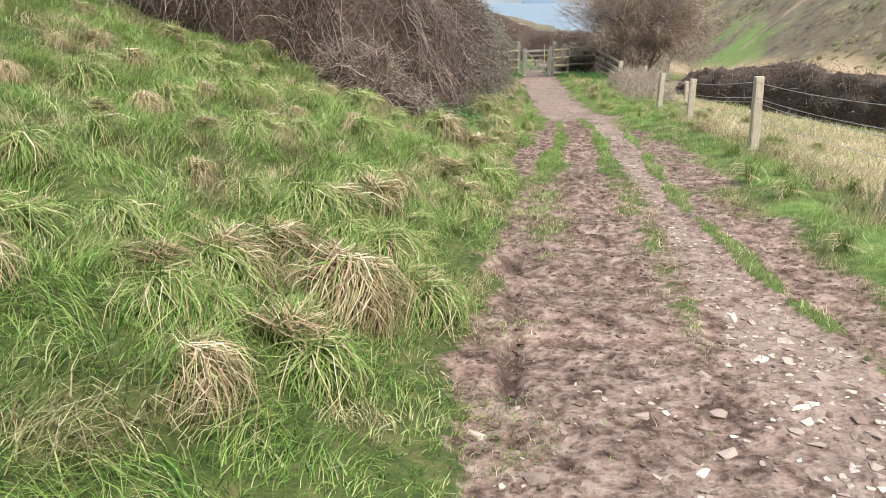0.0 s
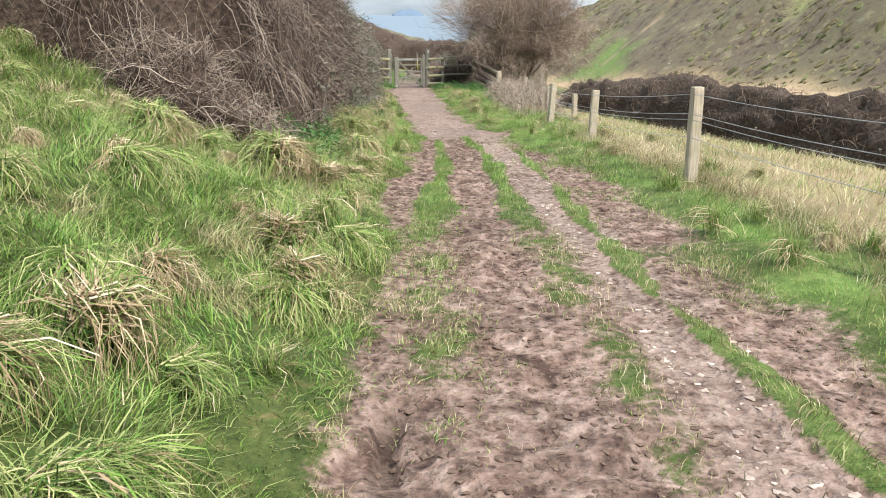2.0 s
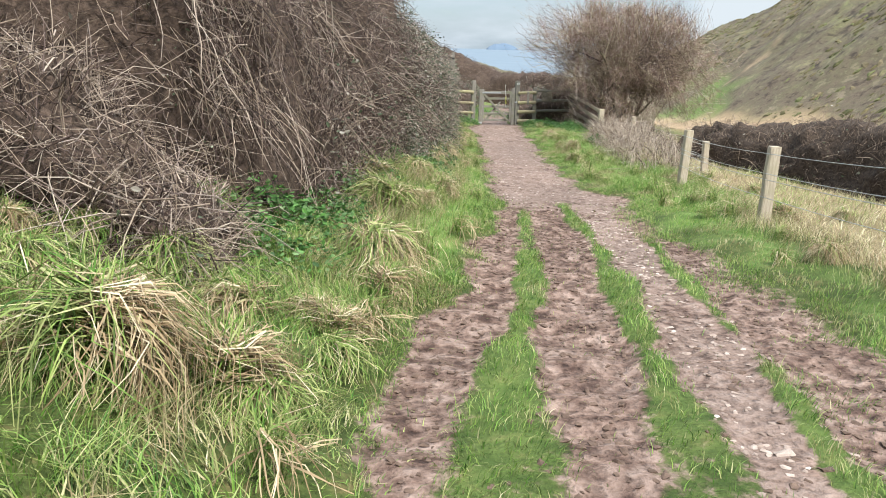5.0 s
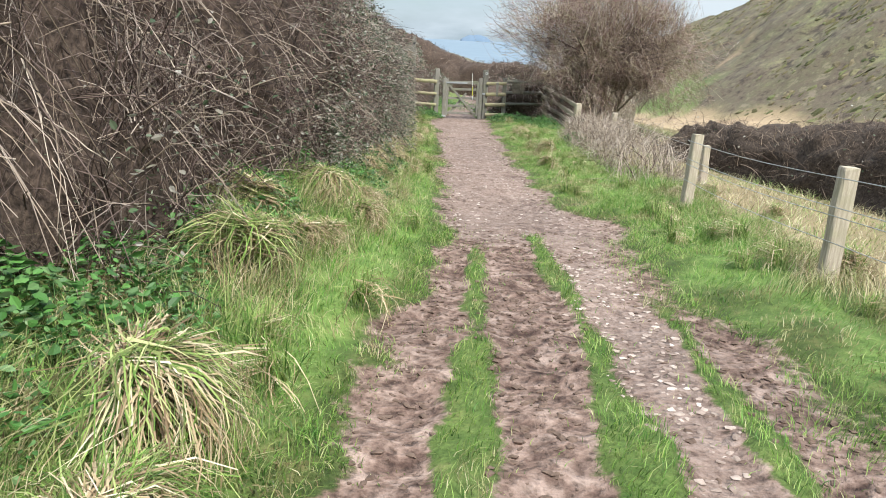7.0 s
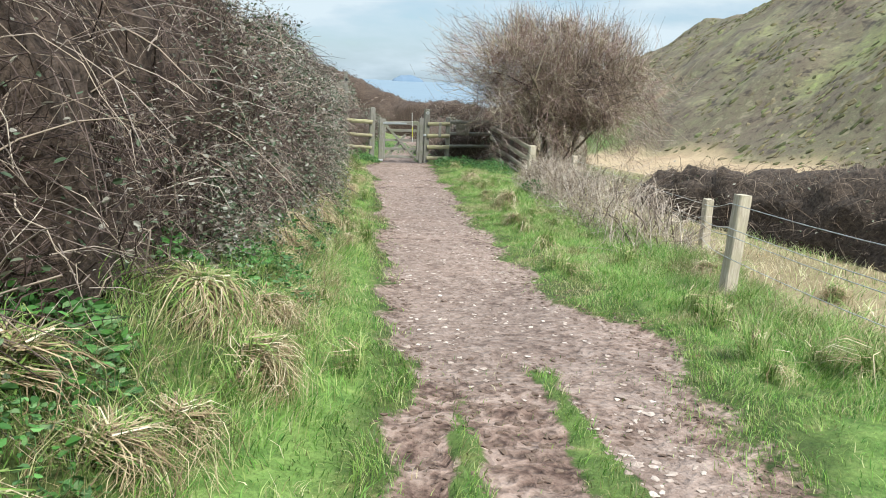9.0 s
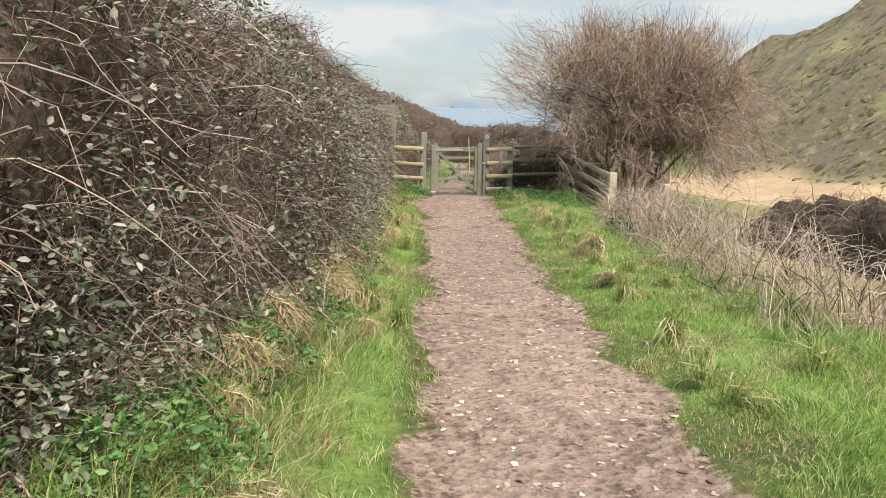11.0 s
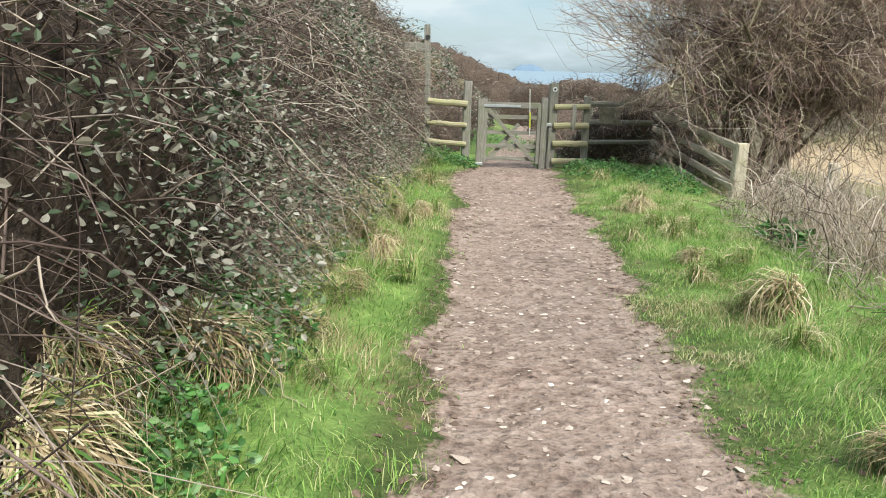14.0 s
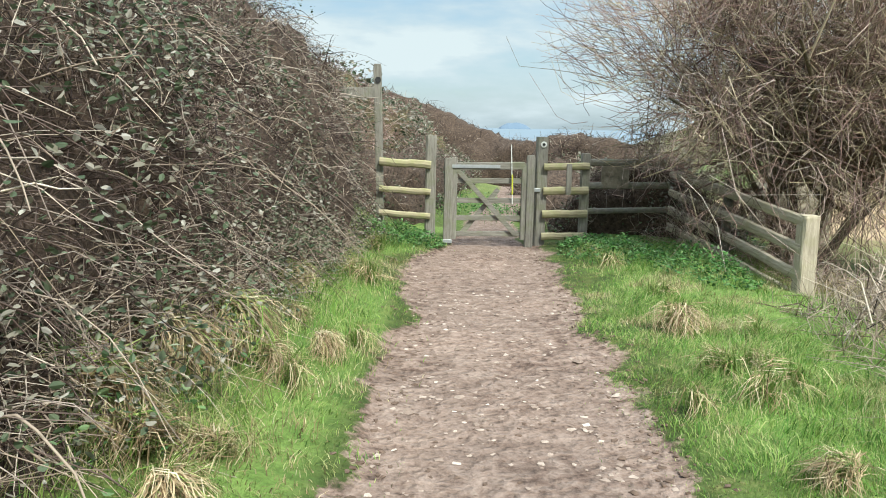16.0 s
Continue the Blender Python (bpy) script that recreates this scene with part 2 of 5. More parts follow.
def stone_material():
    m, n, l, b = material("limestone", 0.85, 0.25)
    o = n.new("ShaderNodeObjectInfo")
    g = n.new("ShaderNodeNewGeometry")
    add = n.new("ShaderNodeMath")
    add.operation = "ADD"
    l.new(o.outputs["Random"], add.inputs[0])
    l.new(g.outputs["Random Per Island"], add.inputs[1])
    fr = n.new("ShaderNodeMath")
    fr.operation = "FRACT"
    l.new(add.outputs["Value"], fr.inputs[0])
    r = ramp_node(n, [(0.0, (0.2, 0.145, 0.12)), (0.6, (0.33, 0.258, 0.22)), (0.9, (0.43, 0.35, 0.305)), (1.0, (0.56, 0.48, 0.425))])
    l.new(fr.outputs["Value"], r.inputs["Fac"])
    s = noise_node(n, l, 30, 5)
    k = ramp_node(n, [(0.3, (0.7, 0.68, 0.65)), (0.6, (1.05, 1.05, 1.05))])
    l.new(s.outputs["Fac"], k.inputs["Fac"])
    l.new(mix_node(n, l, 1.0, r.outputs["Color"], k.outputs["Color"], "MULTIPLY"), b.inputs["Base Color"])
    bump(n, l, b, s.outputs["Fac"], 0.4, 0.01)
    return m


ground_mat = ground_material()
fence_wood = wood_material("pale_fence_wood", (0.26, 0.215, 0.165), (0.54, 0.465, 0.37), (0.34, 0.31, 0.2))
grey_wood = wood_material("weathered_grey_wood", (0.12, 0.11, 0.095), (0.29, 0.27, 0.235), (0.16, 0.17, 0.1))
green_wood = wood_material("mossy_rail_wood", (0.2, 0.17, 0.1), (0.42, 0.37, 0.25), (0.25, 0.26, 0.11), 0.85, (0.5, 6, 6))
rail_wood = wood_material("weathered_rail_wood", (0.12, 0.11, 0.095), (0.29, 0.27, 0.235), (0.16, 0.17, 0.1), 0.85, (0.5, 6, 6))
pale_rail = wood_material("pale_rail_wood", (0.28, 0.23, 0.18), (0.56, 0.48, 0.38), (0.36, 0.32, 0.21), 0.85, (5, 0.5, 6))
# core colours: the shade deep among the stems is put into them
core_mat = speckled("bramble_core_shade", (0.02, 0.014, 0.011), (0.13, 0.092, 0.072), 18, 1.0, 0.8, 0.06)
heart_mat = speckled("hedge_core_shade", (0.02, 0.015, 0.012), (0.11, 0.08, 0.062), 16, 1.0, 0.8, 0.06)
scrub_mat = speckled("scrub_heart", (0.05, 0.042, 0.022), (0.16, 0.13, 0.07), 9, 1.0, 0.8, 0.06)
bark_mat = speckled("bark", (0.06, 0.05, 0.035), (0.17, 0.145, 0.1), 22, 0.95, 0.7, 0.03)
wire_mat = speckled("galvanised_wire", (0.28, 0.28, 0.28), (0.5, 0.5, 0.49), 40, 0.5, 0.1, 0.002, 0.7)
steel_mat = speckled("galvanised_steel", (0.3, 0.31, 0.32), (0.45, 0.46, 0.47), 12, 0.5, 0.1, 0.002, 0.5)
pale_mat = speckled("pale_speckle", (0.1, 0.085, 0.06), (0.3, 0.255, 0.2), 7, 0.9, 0.7, 0.05)
white_mat = speckled("white_disc", (0.55, 0.55, 0.53), (0.68, 0.68, 0.66), 20, 0.5, 0.05, 0.001)
black_mat = speckled("black_mark", (0.02, 0.02, 0.02), (0.04, 0.04, 0.04), 20, 0.6, 0.05, 0.001)
yellow_mat = speckled("yellow_sleeve", (0.45, 0.46, 0.04), (0.55, 0.55, 0.08), 20, 0.5, 0.05, 0.001)
stone_mat = stone_material()

# ---- shape tools ----


def vnoise(x, y, scale, seed=0):
    """Smooth value noise, -1 to 1, at the wavelength scale."""
    x, y = np.asarray(x, float) / scale, np.asarray(y, float) / scale
    x, y = 0.8 * x + 0.6 * y + seed * 17.3, 0.8 * y - 0.6 * x + seed * 9.1
    xi, yi = np.floor(x), np.floor(y)
    fx, fy = x - xi, y - yi
    fx, fy = fx * fx * (3 - 2 * fx), fy * fy * (3 - 2 * fy)

    def h(a, b):
        v = np.sin(a * 127.1 + b * 311.7 + seed * 74.7) * 43758.5453
        return 2 * (v - np.floor(v)) - 1
    return (h(xi, yi) * (1 - fx) + h(xi + 1, yi) * fx) * (1 - fy) + (h(xi, yi + 1) * (1 - fx) + h(xi + 1, yi + 1) * fx) * fy


def step(a, b, x):
    t = np.clip((x - a) / (b - a), 0, 1)
    return t * t * (3 - 2 * t)


def raw_mesh(name, verts, faces, mat, smooth=True, **attrs):
    """A mesh from arrays: verts (n,3); faces, one array of (m,k) or several."""
    faces = faces if isinstance(faces, list) else [faces]
    me = bpy.data.meshes.new(name)
    me.vertices.add(len(verts))
    me.vertices.foreach_set("co", np.ascontiguousarray(verts, np.float32).ravel())
    loops = np.concatenate([f.ravel() for f in faces]).astype(np.int32)
    sizes = np.concatenate([np.full(len(f), f.shape[1]) for f in faces]).astype(np.int32)
    me.loops.add(len(loops))
    me.loops.foreach_set("vertex_index", loops)
    me.polygons.add(len(sizes))
    me.polygons.foreach_set("loop_start", (np.cumsum(sizes) - sizes).astype(np.int32))
    me.polygons.foreach_set("use_smooth", np.full(len(sizes), smooth))
    me.update(calc_edges=True)
    for key, v in attrs.items():
        me.attributes.new(key, "FLOAT", "POINT").data.foreach_set("value", np.ascontiguousarray(v, np.float32).ravel())
    me.materials.append(mat)
    return me


def put(name, me, parent=None, label="", category="", group="", kind=""):
    ob = new(name, me)
    ob.parent = parent
    return tagged(ob, label, category, group, kind)


def part(name, bm, mat, parent, label=""):
    me = bpy.data.meshes.new(name)
    bm.to_mesh(me)
    bm.free()
    me.materials.append(mat)
    return put(name, me, parent, label)


def tubes(lines, radii, sides=3):
    """Verts and quads of tubes along lines (n,s,3) with radii (n,s)."""
    n, s, _ = lines.shape
    tan = np.gradient(lines, axis=1)
    tan /= np.linalg.norm(tan, axis=2, keepdims=True) + 1e-9
    ref = np.where(np.abs(tan[..., 2:3]) > 0.9, [1.0, 0, 0], [0, 0, 1.0])
    u = np.cross(tan, ref)
    u /= np.linalg.norm(u, axis=2, keepdims=True) + 1e-9
    v = np.cross(tan, u)
    a = np.arange(sides) * 2 * np.pi / sides
    ring = lines[:, :, None] + radii[:, :, None, None] * (u[:, :, None] * np.cos(a)[:, None] + v[:, :, None] * np.sin(a)[:, None])
    base = (np.arange(n)[:, None, None] * s + np.arange(s - 1)[None, :, None]) * sides
    k = np.arange(sides)[None, None]
    k2 = (k + 1) % sides
    quads = np.stack([base + k, base + k2, base + sides + k2, base + sides + k], -1).reshape(-1, 4)
    return ring.reshape(-1, 3), quads


def blades(base, height, width, lean, rng, segs=2):
    """Verts and faces of grass blades that bow over: base (n,3), lean (n,2) in metres at the tip."""
    n = len(base)
    ang = rng.uniform(0, np.pi, n)
    side = np.stack([np.cos(ang), np.sin(ang), np.zeros(n)], 1) * (width / 2)[:, None]
    lean3 = np.concatenate([lean, np.zeros((n, 1))], 1)
    up = np.array([0, 0, 1.0])
    rows = []
    for k in range(segs):
        t = k / segs
        c = base + lean3 * t * t + up * (height * (t - 0.18 * t * t * np.minimum(1, np.linalg.norm(lean, axis=1) / height) * 2))[:, None]
        w = 1 - 0.35 * t
        rows += [c - side * w, c + side * w]
    tip = base + lean3 + up * (height * (1 - 0.36 * np.minimum(1, np.linalg.norm(lean, axis=1) / height)))[:, None]
    verts = np.stack(rows + [tip], 1)
    m = 2 * segs + 1
    i = np.arange(n)[:, None] * m
    quads = np.concatenate([i + np.array([2 * k, 2 * k + 1, 2 * k + 3, 2 * k + 2]) for k in range(segs - 1)])
    tris = i + np.array([2 * segs - 2, 2 * segs - 1, 2 * segs])
    return verts.reshape(-1, 3), [quads, tris], m


def leaf_quads(at, size, rng, flat=0.5):
    """Folded oval leaves: six triangles each."""
    n = len(at)
    d = rng.normal(size=(n, 3)) * [1, 1, flat]
    d /= np.linalg.norm(d, axis=1, keepdims=True)
    s = np.cross(d, rng.normal(size=(n, 3)) * [0.4, 0.4, 1])
    s /= np.linalg.norm(s, axis=1, keepdims=True)
    up = np.cross(d, s)
    L = size[:, None]
    rim = [at] + [at + d * L * k + s * L * w + up * L * abs(w) * 0.4 for k, w in ((0.3, 0.27), (0.7, 0.25), (1.0, 0.0), (0.7, -0.25), (0.3, -0.27))]
    v = np.stack(rim + [at + d * L * 0.5], 1)
    i = np.arange(n)[:, None] * 7
    f = np.concatenate([i + np.array((k, (k + 1) % 6, 6)) for k in range(6)])
    return v.reshape(-1, 3), f


# ---- the lie of the land ----
Y_KEYS = [-60, -23, 0, 5.7, 10.3, 16, 18.3, 25.1, 34.3, 51, 100, 250, 380, 700]
Z_KEYS = [2.2, 0.9, 0.25, 0.0, -0.23, -0.6, -0.8, -1.2, -1.42, -1.95, -6, -20, -31, -40]
LEFT_Y = [-30, 2.7, 3.9, 5.2, 8.3, 10.3, 11.5, 13.5, 15.7, 16.6, 19.2, 23, 27, 29.4, 30.6, 31.6, 32.8, 33.6, 34.5, 60]
LEFT_X = [-0.4, 0.0, 0.1, 0.3, 0.85, 0.9, 1.12, 1.57, 1.95, 2.12, 2.3, 2.55, 2.84, 2.98, 3.0, 2.75, 2.8, 3.35, 3.5, 7.0]
RIGHT_Y = [-30, 3.4, 5.7, 8, 10.8, 12.3, 14.4, 15.6, 17.5, 18.3, 20, 23, 25, 27.6, 30, 32, 34, 36, 60]
RIGHT_X = [2.6, 2.6, 2.65, 2.98, 3.5, 3.7, 3.42, 3.62, 4.0, 3.6, 3.71, 3.91, 4.04, 4.25, 4.47, 4.64, 4.66, 4.5, 8.3]
FENCE_Y = [-40, 2, 6.5, 10.5, 14.9, 18.4, 19.5, 24, 30, 37, 80]
FENCE_X = [2.6, 3.5, 3.82, 4.17, 4.65, 5.05, 5.4, 6.0, 7.2, 8.0, 14]


def path_z(y):
    return np.interp(y, Y_KEYS, Z_KEYS)


def bank(d, y):
    """Height over the path, d metres to the left of its edge."""
    d = np.maximum(d, 0)
    low = 0.36 * np.maximum(d - 0.25, 0) + 0.05 * step(0, 0.4, d)
    high = np.interp(d, [0, 0.7, 2.2, 4, 9, 20, 60, 200], [0, 0.12, 0.75, 1.7, 4.2, 8, 16, 22])
    low = np.minimum(low, 2.2 + 0.2 * d) + (0.085 * vnoise(d, y, 0.5, 26) + 0.1 * vnoise(d, y, 1.4, 27)) * step(0.2, 1.0, d)
    k = step(10, 15, y)
    return (low * (1 - k) + high * k) * (1 - 0.55 * step(40, 130, y)) * (1 - step(180, 420, y))


def land(x, y):
    x, y = np.asarray(x, float), np.asarray(y, float)
    L, R, F = np.interp(y, LEFT_Y, LEFT_X), np.interp(y, RIGHT_Y, RIGHT_X), np.interp(y, FENCE_Y, FENCE_X)
    z = path_z(y) + bank(L - x, y)
    d = x - np.minimum(F, 3.55 + 0.082 * y)
    drop = np.interp(d, [0, 1, 3, 5, 8, 14, 25, 45, 70, 110], [0, -0.08, -0.25, -0.5, -1.1, -2.1, -3.6, -5.0, -6, -7])
    z = z + 0.05 * step(0, 0.6, x - R) * (1 - step(0, 1.5, d)) + drop * (d > 0)
    floor = -4 - 0.05 * np.clip(y, -100, 350)
    w = x - 78 - 6 * vnoise(x * 0, y, 60, 3)
    height = np.interp(y, [-200, 0, 100, 205, 300, 365, 420, 620], [86, 80, 69, 54, 46, 40, 30, -14])
    k = step(35, 75, d)
    z = z * (1 - k) + floor * k
    rise = np.interp(w, [0, 8, 75, 130, 260], [0, 0.08, 1.0, 1.18, 1.3])
    z = z + height * rise * (1 + 0.06 * vnoise(x, y, 38, 5) + 0.03 * vnoise(x, y, 14, 6)) + (1.5 * vnoise(x, y, 9, 7) + 0.9 * vnoise(x, y, 5, 8)) * step(5, 20, w)
    return z


def surface(y, x):
    """What covers the ground: shares of mud and stony tread, 0 to 1."""
    L, R = np.interp(y, LEFT_Y, LEFT_X), np.interp(y, RIGHT_Y, RIGHT_X)
    wob = 0.14 * vnoise(x, y, 0.6, 11) + 0.08 * vnoise(x, y, 0.16, 12)
    inside = step(-0.12, 0.12, x - L + wob) * step(np.where(y < 16.5, -0.35, -0.12), np.where(y < 16.5, 0.4, 0.14), R - x + wob + (y < 16.5) * 0.35 * vnoise(x, y, 0.8, 19))
    strip = np.zeros_like(x)
    for sy, sx, half, y0, y1 in STRIPS:
        c = np.interp(y, sy, sx)
        h = np.interp(y, sy, half)
        on = step(y0 - 0.5, y0 + 0.5, y + wob * 3) * (1 - step(y1 - 0.25, y1 + 0.25, y + wob * 2))
        worn = (1 - step(8.2, 10.8, y)) * (sx[0] < 2)
        on = on * (1 - worn * (0.5 + 0.35 * vnoise(x, y, 0.22, 13)))
        strip = np.maximum(strip, on * (1 - step(h * (0.5 - 0.3 * worn), h * (1.4 + 0.25 * worn), np.abs(x - c) + wob * 0.45)))
    return inside, strip


STRIPS = [
    ([5.5, 7.6, 9.4, 10.8, 11.9, 13.3, 16.2], [0.8, 0.95, 1.28, 1.49, 1.76, 2.0, 2.32], [0.2, 0.3, 0.24, 0.12, 0.1, 0.09, 0.06], 5.6, 16.1),
    ([3.5, 4.4, 5.6, 7.6, 9.8, 11.0, 12.2, 13.6, 16.6], [1.3, 1.4, 1.58, 1.86, 2.08, 2.25, 2.44, 2.65, 2.88], [0.08, 0.12, 0.17, 0.22, 0.15, 0.1, 0.1, 0.1, 0.06], 3.9, 16.5),
    ([2, 3.4, 4.8, 5.7, 7.0, 9.7, 11.0, 11.7, 12.7, 14.0], [2.12, 2.12, 2.12, 2.2, 2.25, 2.59, 2.83, 2.9, 3.03, 3.23], [0.06, 0.07, 0.08, 0.08, 0.07, 0.07, 0.06, 0.06, 0.06, 0.04], -5, 14.0),
]


def fine_axis(points):
    out = [np.arange(a, b, s) for a, b, s in points]
    return np.concatenate(out + [[points[-1][1]]])


gx = np.unique(np.concatenate([-np.geomspace(3, 900, 36), fine_axis([(-3, 0, 0.12), (0, 0.9, 0.04), (0.9, 4.6, 0.07), (4.6, 9, 0.16)]), np.geomspace(9.3, 74, 40), np.linspace(75, 190, 52), np.geomspace(195, 1600, 25)]))
gy = np.unique(np.concatenate([-np.geomspace(2, 700, 30), fine_axis([(-2, 2, 0.2), (2, 17, 0.08), (17, 36, 0.13)]), np.geomspace(36.3, 98, 40), np.linspace(100, 420, 100), np.geomspace(430, 3200, 25)]))
X, Y = np.meshgrid(gx, gy)
Z = land(X, Y)
inside, strip = surface(Y, X)
bare = inside * (1 - strip)
far_tread = step(15.6, 16.8, Y + 0.25 * vnoise(X, Y, 0.6, 15))
right_rut = 1 - step(0.18, 0.42, np.abs(X - np.interp(Y, [0, 3, 5, 8, 11, 14, 16], [1.6, 1.75, 1.9, 2.25, 2.6, 2.95, 3.1])))
front = 1 - step(3.0, 4.3, Y + 0.5 * vnoise(X, Y, 0.8, 16))
tread = bare * np.clip(far_tread + right_rut * 0.9 + front * 0.5, 0, 1)
tread = tread * (0.75 + 0.25 * vnoise(X, Y, 0.4, 17))
near = step(-3, 0, X) * (1 - step(5, 8, X)) * (Y > 1) * (Y < 37)
churn = 0.026 * vnoise(X, Y, 0.15, 21) + 0.016 * vnoise(X, Y, 0.22, 22) + 0.01 * np.abs(vnoise(X, Y, 0.3, 23))
tyre = 0.01 * np.sin(Y * 2 * np.pi / 0.12) * (1 - step(0.12, 0.3, np.abs(X - 0.5 * (np.interp(Y, STRIPS[0][0], STRIPS[0][1]) + np.interp(Y, STRIPS[1][0], STRIPS[1][1])))))
rut_at = (1 - step(0.025, 0.075 + 0.02 * vnoise(X, Y, 0.2, 29), np.abs(X - np.interp(Y, [2.5, 4, 5.8, 6.6], [0.22, 0.35, 0.55, 0.75])))) * step(2.2, 3.5, Y) * (1 - step(5.6, 6.6, Y)) * np.clip(0.55 + 0.75 * vnoise(X, Y, 0.25, 28), 0, 1)
rut = -0.085 * rut_at
Z = Z + near * (bare * ((1 - 0.75 * tread) * (churn + tyre) - 0.03 + 0.006 * vnoise(X, Y, 0.15, 25)) + rut + (1 - bare) * 0.03 * vnoise(X, Y, 0.35, 24))
bank_in = step(1.1, 1.7, np.interp(Y, LEFT_Y, LEFT_X) - X) * step(14, 17, Y)
D = X - np.interp(Y, FENCE_Y, FENCE_X)
far = np.clip(step(1.0, 6.0, D) + step(36, 60, Y) + step(8, 20, -X), 0, 1)
hillw = X - 78 - 6 * vnoise(X * 0, Y, 60, 3)
hill = step(-2, 3, hillw + 3 * vnoise(X, Y, 9, 31))
lush = 0.85 * hill * step(200, 210, Y + 14 * vnoise(X, Y, 12, 33)) * (1 - step(240, 252, Y + 14 * vnoise(X, Y, 12, 35))) * (1 - step(6, 24, hillw + 14 * vnoise(X, Y, 14, 34)))
band = Y * 0.45 + X * 0.9
heath = 0.85 * hill * step(-0.35, 0.45, 0.6 * vnoise(band, X * 0.4, 21, 41) + 0.6 * vnoise(X, Y, 13, 42) + 0.5 * vnoise(X, Y, 5, 43) + 0.55 * step(30, 70, hillw) + 0.9 * (1 - step(5, 12, hillw + 3 * vnoise(X, Y, 7, 45))) + 0.05)
trail = (1 - step(0.6, 1.4, np.abs(Y - 216 - 0.5 * hillw - 2 * vnoise(X, Y, 9, 36)))) * 0.7 * hill * (1 - step(26, 34, hillw))
lush = lush * (1 - trail)
reed = np.maximum(0.8 * step(0.2, 0.8, D) * (1 - step(11, 14, D)) * (Y < 33) * (0.75 + 0.25 * vnoise(X, Y, 1.6, 44)), step(26, 34, D + 3 * vnoise(X, Y, 12, 32)) * (1 - hill))
reed = np.maximum(reed, trail)
lush = np.maximum(lush, 0.4 * step(15, 17, D) * (1 - step(22, 27, D)) * (1 - hill))
lush = np.maximum(lush, 0.4 * step(35, 37, Y) * (1 - step(60, 75, Y)) * step(-2.2, -1.2, X - np.interp(Y, LEFT_Y, LEFT_X)) * (1 - step(0.6, 1.4, X - np.interp(Y, RIGHT_Y, RIGHT_X))))
e_r, e_l = X - np.interp(Y, RIGHT_Y, RIGHT_X), np.interp(Y, LEFT_Y, LEFT_X) - X
lush = np.maximum(lush, 0.4 * strip ** 2 * (Y < 17))
lush = np.maximum(lush, 0.85 * (Y < 36) * np.maximum(step(0.0, 0.8, e_r + 0.35 * vnoise(X, Y, 0.4, 46)) * (1 - step(-0.5, 0.1, D)), step(0.05, 0.3, e_l) * (1 - step(0.5, 1.0, e_l)) * step(10, 13, Y)))
ny, nx = X.shape
idx = np.arange(ny * nx).reshape(ny, nx)
quads = np.stack([idx[:-1, :-1], idx[:-1, 1:], idx[1:, 1:], idx[1:, :-1]], -1).reshape(-1, 4)
ground = put("ground", raw_mesh("ground", np.stack([X, Y, Z], -1).reshape(-1, 3), quads, ground_mat, True, mud=bare * (1 - bank_in), tread=tread, litter=bank_in, far=far,
                                hill=hill, reed=reed, lush=lush, heath=heath, rut_dark=np.clip(0.9 * rut_at, 0, 1)),
             None, "muddy stony track through rough grass, falling to a valley", "ground", "", "structure")


def ground_at(x, y):
    """Height of the ground sheet itself, from its grid."""
    x, y = np.asarray(x, float), np.asarray(y, float)
    i, j = np.clip(np.searchsorted(gx, x) - 1, 0, nx - 2), np.clip(np.searchsorted(gy, y) - 1, 0, ny - 2)
    u, v = (x - gx[i]) / (gx[i + 1] - gx[i]), (y - gy[j]) / (gy[j + 1] - gy[j])
    return (Z[j, i] * (1 - u) + Z[j, i + 1] * u) * (1 - v) + (Z[j + 1, i] * (1 - u) + Z[j + 1, i + 1] * u) * v


# ---- sea and the island on its horizon ----
def sea_material():
    m, n, l, b = material("sea", 0.6, 0.2)
    s = noise_node(n, l, 0.02, 6)
    r = ramp_node(n, [(0.3, (0.14, 0.18, 0.22)), (0.7, (0.17, 0.215, 0.26))])
    l.new(s.outputs["Fac"], r.inputs["Fac"])
    l.new(r.outputs["Color"], b.inputs["Base Color"])
    bump(n, l, b, s.outputs["Fac"], 0.3, 0.5)
    return m


SEA = -27.0
v = np.array([[-4500, 250, SEA], [4500, 250, SEA], [4500, 4800, SEA], [-4500, 4800, SEA]], float)
put("sea", raw_mesh("sea", v, np.array([[0, 1, 2, 3]]), sea_material(), False), None, "pale blue sea reaching to the horizon", "sea", "", "structure")
island_mat = speckled("distant_island", (0.11, 0.155, 0.215), (0.13, 0.175, 0.235), 0.01, 1.0, 0.1, 0.1)
t = np.linspace(-1, 1, 41)
prof = 30 * np.maximum(0, 1 - t * t) ** 0.5 * (1 + 0.3 * vnoise(t, t * 0, 0.3, 41))
c = np.array([500.0, 4300.0])
pts = []
for off, k in ((-60, 0.0), (-25, 0.8), (0, 1.0), (40, 0.7), (80, 0.0)):
    pts.append(np.stack([c[0] + t * 85, np.full(41, c[1] + off), SEA - 0.5 + prof * k], 1))
v = np.concatenate(pts)
i = np.arange(5 * 41).reshape(5, 41)
put("island", raw_mesh("island", v, np.stack([i[:-1, :-1], i[:-1, 1:], i[1:, 1:], i[1:, :-1]], -1).reshape(-1, 4), island_mat), None,
    "small hazy blue island on the sea's horizon", "island")

# ---- thickets ----


